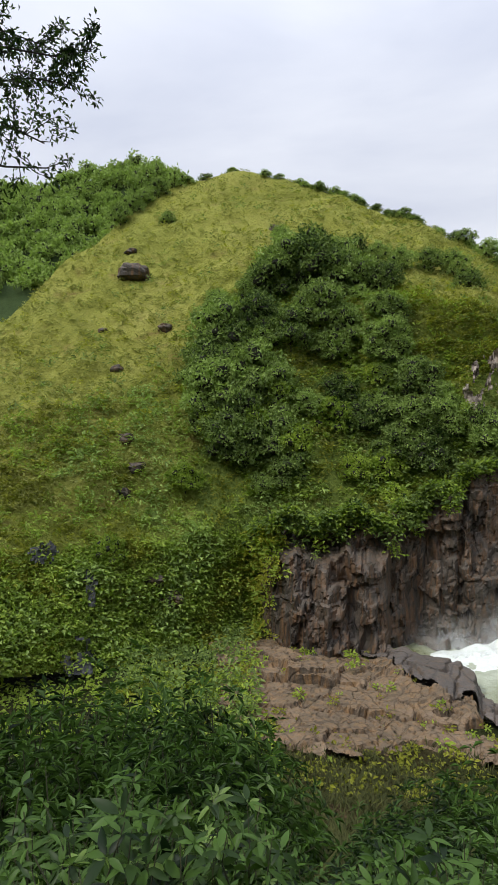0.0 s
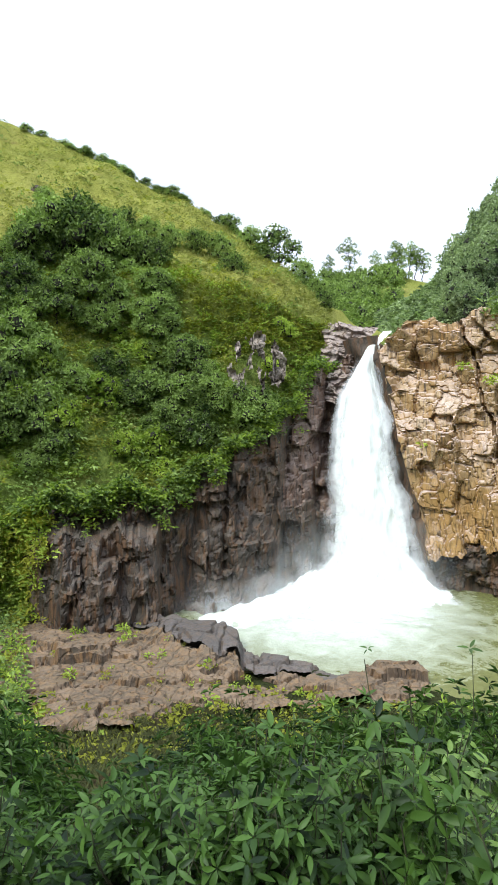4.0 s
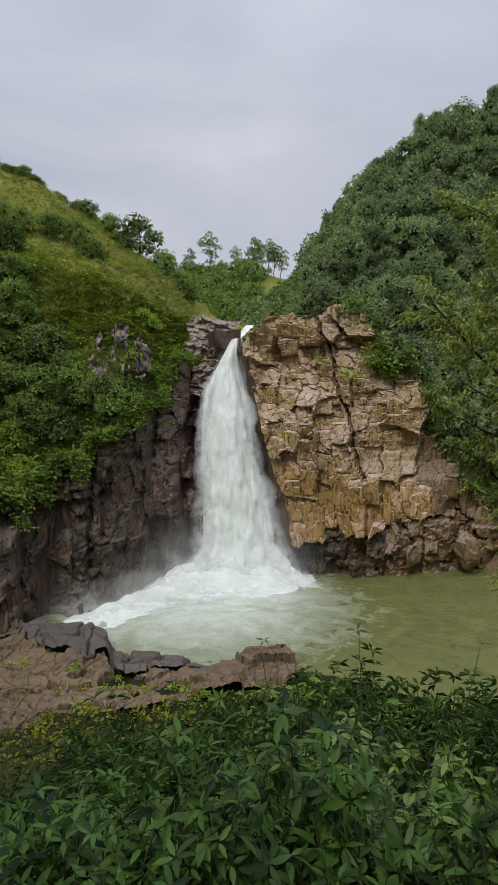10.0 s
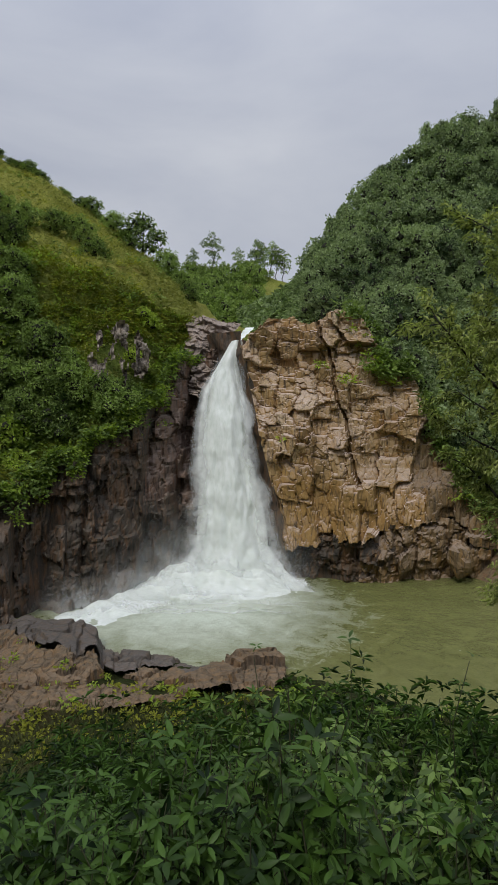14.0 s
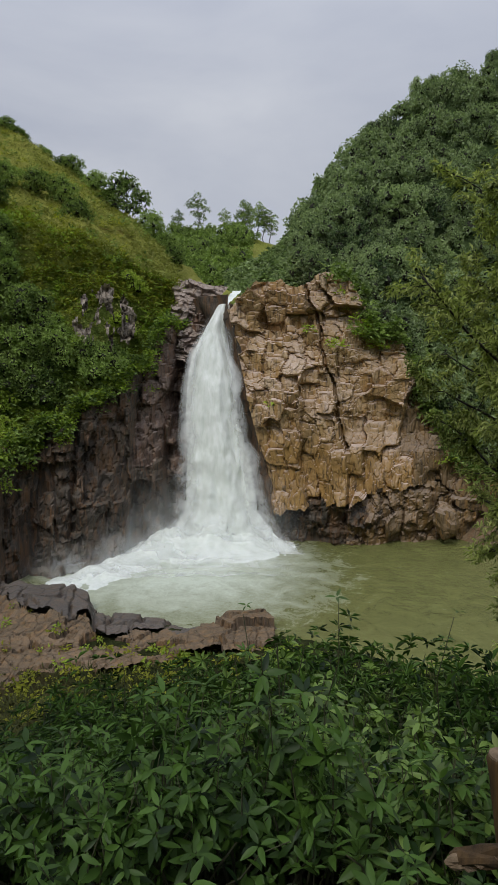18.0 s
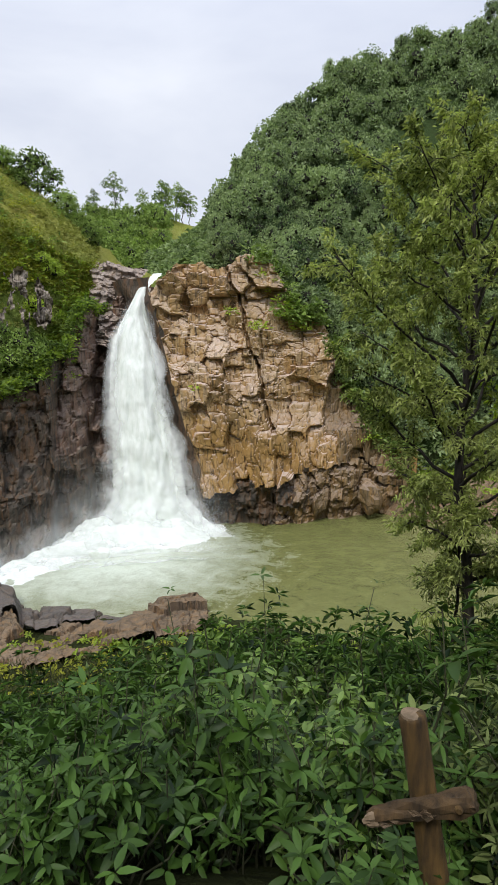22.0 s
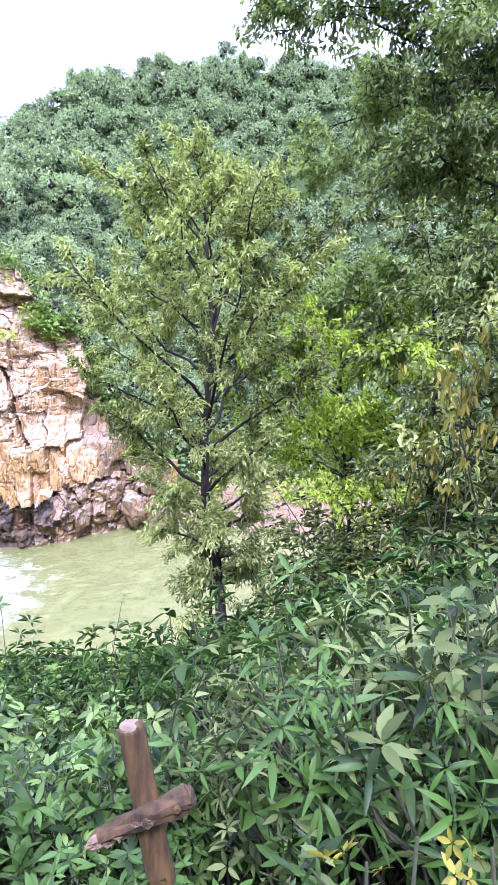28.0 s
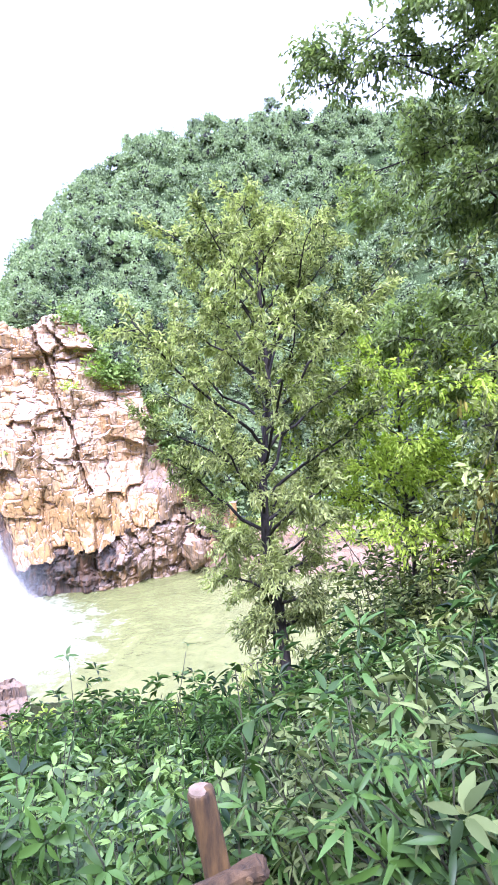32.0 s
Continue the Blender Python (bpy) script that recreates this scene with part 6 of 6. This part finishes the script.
def tuft_field(name, spots, mat, per, low, high, label, spread=0.12):
    P = np.array([near_spot(a, q) for a, q in spots])
    n = len(P)
    pos = np.repeat(P, per, 0) + g8.normal(0, spread, (n * per, 3)) * np.array((1, 1, 0.1))
    th = g8.uniform(0, 6.28, n * per)
    way = unit(np.stack([np.cos(th) * 0.5, np.sin(th) * 0.5, np.full(n * per, 0.9)], 1))
    up = np.stack([np.cos(th), np.sin(th), np.full(n * per, -0.2)], 1)
    v, f = leaves(pos, way, up, g8.uniform(low, high, n * per), 0.12, -0.3)
    return tagged(mesh_object(name, v, f, mat), label, "grass", kind="stuff")


tuft_field("slope_grass", zip(g8.uniform(-28, 74, 5200), 3.0 + 31 * g8.random(5200) ** 0.8), M_DRY, 7, 0.2, 0.6, "dry brownish green grass on the near slope", 0.14)
tuft_field("slope_grass", zip(g8.uniform(3, 24, 900), 4.0 + 28 * g8.random(900) ** 0.9), M_DRY, 7, 0.15, 0.5, "olive grass and weeds on the near slope", 0.16)
P = np.array([near_spot(a, r) for a, r in zip(g8.uniform(-30, 2, 900), g8.uniform(9, 46, 900))])
ground_cover("slope_shrubs", P, M_L_BRIGHT, 0.3, 20, "low green shrubs at the foot of the slope", 0.6, g8)
P = np.array([near_spot(a, r) for a, r in zip(g8.uniform(38, 76, 420), g8.uniform(9, 36, 420))])
ground_cover("slope_shrubs", P, M_L_BRIGHT, 0.25, 20, "low green shrubs above the pool", 0.5, g8)
P = np.array([near_spot(a, r) for a, r in zip(g8.uniform(-1, 37, 420), g8.uniform(24, 37, 420))])
ground_cover("ledge_weeds", P, M_L_OLIVE, 0.2, 16, "yellowish weeds on the ledge and slope", 0.3, g8)
P = []
for a, k in zip(g8.uniform(0, 30, 150), g8.random(150) ** 0.8):
    r0, r1 = float(np.interp(a, *LEDGE_IN)), float(np.interp(a, *LEDGE_OUT))
    r = r0 + (r1 - r0 - (5.0 if a > 12 else 0.5)) * k
    if fbm(a * 0.5, r * 0.5, 3.0, 1.0, 3) > -0.05:
        P.append(polar(a, r, 0) * np.array((1, 1, 0)) + np.array((0, 0, ledge_top(a, r))))
P = np.array(P)
ground_cover("ledge_weeds", P[::2], M_L_OLIVE, 0.22, 18, "yellowish weeds growing in the cracks of the ledge", 0.28, g8)
ground_cover("ledge_weeds", P[1::2], M_L_BRIGHT, 0.24, 18, "green weeds growing in the cracks of the ledge", 0.32, g8)
P = []
for a in -0.4 + 4.4 * g8.random(420) ** 1.7:
    z = rim_z(a) * (0.04 + 0.98 * g8.random())
    if a < 0.8 + 3.0 * (z / rim_z(a)) + 1.2 * fbm(a, z * 0.6, 2.0, 1.0, 3):
        at_wall, back_way = left_face(a, z)
        P.append(at_wall - back_way * g8.uniform(0.1, 0.8))
P = np.array(P)
ground_cover("wall_shrubs", P[::2], M_L_OLIVE, 0.32, 22, "olive shrubs climbing the end of the rock wall", 0.7, g8)
ground_cover("wall_shrubs", P[1::2], M_L_BRIGHT, 0.32, 22, "green shrubs climbing the end of the rock wall", 0.7, g8)
P = bank.many(g8.uniform(56, 92, 300), 0.75 + g8.random(300) * 1.2)
ground_cover("bank_shrubs", P, M_L_BRIGHT, 0.5, 18, "green shrubs along the top of the bank", 0.7, g8)


P = []
for a, r in zip(g8.uniform(-12, 0.5, 520), g8.uniform(30, 56, 520)):
    q = near_spot(a, r)
    q[2] = max(q[2], ledge_top(a, r) if a > -4 else q[2]) + 0.15
    P.append(q)
P = np.array(P)
ground_cover("slope_shrubs", P[::2], M_L_TREE, 0.3, 26, "dark green shrubs beside the rock ledge", 1.0, g8)
ground_cover("slope_shrubs", P[1::4], M_L_BRIGHT, 0.28, 22, "green shrubs beside the rock ledge", 0.8, g8)
ground_cover("slope_shrubs", P[3::4], M_L_OLIVE, 0.26, 22, "olive shrubs beside the rock ledge", 0.6, g8)


def branchy_tree(name, base, top, limbs, leaf_mat, leaf, per, seed, trunk_r, label, width=0.3, hang=0.35, twig=0.9, bow=0.06, inner=0.25, crook=0.03):
    """A near tree: trunk, every limb with its own foliage. limbs: (height share, direction az, reach, rise, twigs)."""
    g = np.random.default_rng(seed)
    tree = empty(name, base)
    base, top = np.asarray(base, float), np.asarray(top, float)
    line = bent((0, 0, -0.5), top - base, 10, 0, 0.006, g)
    mesh_object("trunk", *tube(line, np.linspace(trunk_r, trunk_r * 0.12, 10), 9), M_BARK, tree, smooth=True)
    for s, az, reach, rise, twigs in limbs:
        root = np.array([np.interp(s, np.linspace(0, 1, 10), line[:, k]) for k in range(3)])
        t = radians(az)
        tip = root + np.array((math.sin(t) * reach, math.cos(t) * reach, rise))
        limb_line = bent(root, tip, 7, bow * reach, crook, g)
        r0 = min(trunk_r * (0.4 * (1 - s) + 0.1), 0.026 if trunk_r < 0.15 else 0.035)
        chunk = [tube(limb_line, np.linspace(r0, r0 * 0.25, 7), 6)]
        pos, way = [], []
        for i in range(twigs):
            q = inner + (1 - inner) * (i + g.random()) / twigs
            a = np.array([np.interp(q, np.linspace(0, 1, 7), limb_line[:, k]) for k in range(3)])
            d = unit(g.normal(0, 1, 3) + unit(tip - root) * 0.7)
            b = a + d * twig * g.uniform(0.4, 1.1) * (1.15 - 0.5 * q)
            tl = bent(a, b, 4, 0, 0.06, g)
            chunk.append(tube(tl, np.linspace(max(r0 * 0.2, 0.006), 0.003, 4), 4))
            u = 0.2 + 0.85 * g.random(per)
            pos.append(a + (b - a) * u[:, None] + g.normal(0, 0.06 * twig, (per, 3)))
            way.append(unit(d * 0.6 + g.normal(0, 0.6, (per, 3)) + np.array((0, 0, -hang))))
        lm = mesh_object("limb", *merge(chunk), M_BARK, tree, smooth=True)
        pos, way = np.concatenate(pos), np.concatenate(way)
        up = np.array((0, 0, 1.0)) + g.normal(0, 0.5, pos.shape)
        mesh_object("foliage", *clumps(pos, way, up, leaf * g.uniform(0.6, 1.2, len(pos)), width, 0.2), leaf_mat, lm)
    return tagged(tree, label, "tree")


# The slender tree in front of the pool.
sb, st = near_spot(64.9, 8.0), polar(63.5, 7.97, 16.0)
limbs = []
for i in range(50):
    s = 0.40 + 0.59 * (i / 49) ** 0.95
    half = float(np.interp(s, [0.40, 0.5, 0.56, 0.64, 0.74, 0.86, 0.94, 1.0], [0.5, 0.7, 1.4, 1.9, 1.8, 1.3, 0.9, 0.45]))
    steep = float(np.interp(s, [0.4, 0.55, 1.0], [0.3, 0.75, 1.1]))
    reach = half * g8.uniform(0.72, 1.12)
    limbs.append((s, i * 137.5, reach, reach * steep * g8.uniform(0.7, 1.1), 11 if s < 0.54 else (16 if s < 0.8 else 10)))
branchy_tree("slender_tree", sb, st, limbs, M_L_SLIM, 0.088, 78, 301, 0.11, "slender tree with a dark trunk and narrow olive leaves", 0.3, 0.3, 0.55, 0.02, 0.32, 0.02)
s2 = near_spot(63.7, 8.1)
branchy_tree("slender_tree", s2, s2 + np.array((0.12, 0.05, 4.4)), [(0.5 + 0.48 * i / 8, i * 137.5, g8.uniform(0.35, 0.6), g8.uniform(0.1, 0.4), 8) for i in range(9)], M_L_SLIM, 0.115, 26, 306, 0.05, "thin second stem with narrow olive leaves", 0.27, 0.5, 0.45, 0.02)
# The bright tree and the thicket beside it.
yb = near_spot(77.6, 9.6)
yl = [(0.66 + 0.33 * i / 29, 215 + i * 47, g8.uniform(0.5, 1.7), g8.uniform(-0.2, 0.7), 12) for i in range(30)]
branchy_tree("yellow_green_tree", yb, polar(75.8, 9.0, 5.0), yl, M_L_YELLOW, 0.1, 30, 302, 0.08, "small tree with bright yellow green leaves", 0.42, 0.2, 0.65)
tb = near_spot(85, 9.0)
tl = [(0.3 + 0.65 * i / 19, 190 + i * 61, g8.uniform(1.0, 2.2), g8.uniform(0.2, 1.0), 12) for i in range(20)]
branchy_tree("thicket_tree", tb, polar(83, 9.5, 9), tl, M_L_SLIM, 0.13, 22, 303, 0.1, "leaning thin-stemmed tree with sparse olive leaves", 0.4, 0.3, 0.8)
tb2 = near_spot(92, 8.5)
branchy_tree("thicket_tree", tb2, polar(93, 8.0, 12), [(0.3 + 0.65 * i / 17, 200 + i * 67, g8.uniform(1.2, 2.2), g8.uniform(0.2, 0.9), 12) for i in range(18)], M_L_SLIM, 0.13, 24, 307, 0.1, "thin-stemmed tree with mid green leaves in the thicket", 0.4, 0.3, 0.8)
# Big trees whose boughs hang into view.
ob_base = near_spot(104, 11.2)
ol = []
for i in range(20):
    s = 0.5 + 0.48 * i / 19
    ol.append((s, 316 + (i * 13) % 32, 3.6 + 2.6 * ((i * 13) % 32) / 32 * g8.uniform(0.75, 1.0), g8.uniform(-0.5, 0.7), 46))
branchy_tree("overhanging_tree", ob_base, np.array((ob_base[0] - 0.2, ob_base[1] + 0.6, 24.2)), ol, M_L_DARK, 0.115, 70, 304, 0.2, "large tree with dark leafy boughs hanging over the view", 0.42, 0.4, 1.0, 0.06, 0.2, 0.06)
lb = near_spot(-42, 8.0)
ll = [(0.80, 62, 3.4, 1.2, 34), (0.76, 75, 3.0, 0.5, 24), (0.86, 55, 3.4, 1.2, 34), (0.9, 68, 3.2, 1.6, 30), (0.74, 62, 3.1, 0.75, 14), (0.84, 72, 3.5, 0.9, 34)]
for i in range(18):                               # unseen boughs roofing the path above the view, added to shade the foreground
    ll.append((0.88 + 0.006 * i, 60 + i * 10, g8.uniform(3.5, 8.0), g8.uniform(4.2, 5.6), 36))
branchy_tree("overhanging_tree", lb, np.array((lb[0] + 0.2, lb[1] + 0.2, 22.2)), ll, M_L_NEAR, 0.08, 44, 305, 0.16, "dark tree with small leaves reaching against the sky", 0.4, 0.2, 0.7)


# Limp browned leaves in the thicket.
def limp_shrub(az, r, el, n, seed, mat):
    g = np.random.default_rng(seed)
    tip, p = polar(az, r, el), near_spot(az, r)
    thing = empty("wilting_shrub", p)
    line = bent((0, 0, -0.1), tip - p, 6, 0, 0.04, g)
    mesh_object("stem", *tube(line, np.linspace(0.02, 0.005, 6), 5), M_STEM, thing)
    c = np.repeat(g.normal(0, 0.22, (7, 3)) + (tip - p), n // 7, 0)
    pos = c + g.normal(0, 0.05, c.shape)
    way = unit(np.array((0, 0, -1.0)) + g.normal(0, 0.25, c.shape))
    up = unit(g.normal(0, 1, c.shape) * np.array((1, 1, 0.1)))
    mesh_object("foliage", *leaves(pos, way, up, g.uniform(0.09, 0.16, len(pos)), 0.32, 0.1, True), mat, thing)
    return tagged(thing, "wilting shrub with limp yellow brown hanging leaves", "shrub", "wilting shrubs in the thicket")


for k, (az, el) in enumerate(((86.8, 0.6), (85.2, -0.6), (88.2, 0.4), (85.4, -6.5), (83.0, -7.5), (87.3, -5.5), (91, 3.5))):
    limp_shrub(az, 7.2, el, 49, 600 + k, M_L_BROWN)


# The wooden post with its lashed cross bar.
def rough_bar(line, radii, sides, g, amount):
    v, f = tube(line, radii, sides)
    v = v + g.normal(0, amount, v.shape)
    return v, f


def post():
    g = np.random.default_rng(9)
    p = polar(66.1, 1.68, -30.2)
    thing = empty("wooden_post", (p[0], p[1], near_z(p[0], p[1])))
    o = np.array(thing.location)
    right = np.array((math.cos(radians(62)), -math.sin(radians(62)), 0.0))
    toward = np.array((-math.sin(radians(62)), -math.cos(radians(62)), 0.0))
    foot = np.array((p[0], p[1], o[2])) + right * 0.13
    line = np.array([foot + (p - foot) * s for s in (-0.15, 0.2, 0.45, 0.6, 0.75, 0.9, 0.985, 1.0)])
    mesh_object("upright", *rough_bar(line - o, (0.044, 0.043, 0.042, 0.041, 0.04, 0.04, 0.039, 0.035), 14, g, 0.0015), M_POST, thing, "reddish brown round wooden post with a cut top", True)
    mesh_object("cut_top", *tube(np.array([p - o + (0, 0, -0.004), p - o + (0, 0, 0.003)]), (0.0345, 0.033), 14), M_CUT, thing, "pale sawn end of the post")
    c = p + right * 0.045 + toward * 0.055 + np.array((0, 0, -0.245))
    along = unit(right + np.array((0, 0, 0.42)))
    bar = np.array([c + along * s for s in (-0.165, -0.14, -0.08, -0.02, 0.04, 0.09, 0.13, 0.145)])
    cross = mesh_object("cross_bar", *rough_bar(bar - o, (0.014, 0.026, 0.033, 0.031, 0.035, 0.032, 0.034, 0.024), 12, g, 0.004), M_LOG, thing, "rough split cross bar with flaking bark")
    knot = c + along * 0.1 + toward * 0.036 + np.array((0, 0, 0.004))
    mesh_object("knot", *tube(np.array([knot - o - toward * 0.012, knot - o, knot - o + toward * 0.006]), (0.013, 0.012, 0.008), 10), M_POST, cross, "round sawn knot of the cross bar")
    for q in range(5):                            # the splintered end
        e = c - along * (0.135 + 0.006 * q) + np.array((0, 0, 0.01 * (q % 3 - 1))) + toward * 0.02
        mesh_object("splinter", *tube(bent(e - o, e - o - along * 0.02 + g.normal(0, 0.006, 3), 3, 0, 0.05, g), (0.014, 0.012, 0.007), 6), M_CUT, cross, "pale splintered wood")
    for s in g.uniform(-0.15, 0.13, 9):
        q = c + along * s + toward * 0.033 + np.array((0, 0, g.normal(0, 0.012)))
        mesh_object("bark_flake", *leaves(np.array([q - o]), np.array([along + g.normal(0, 0.3, 3)]), np.array([toward]), np.array([g.uniform(0.03, 0.06)]), 0.5, 0.1), M_LEDGE, cross)
    return tagged(thing, "weathered brown wooden fence post with a short cross bar", "post")


post()
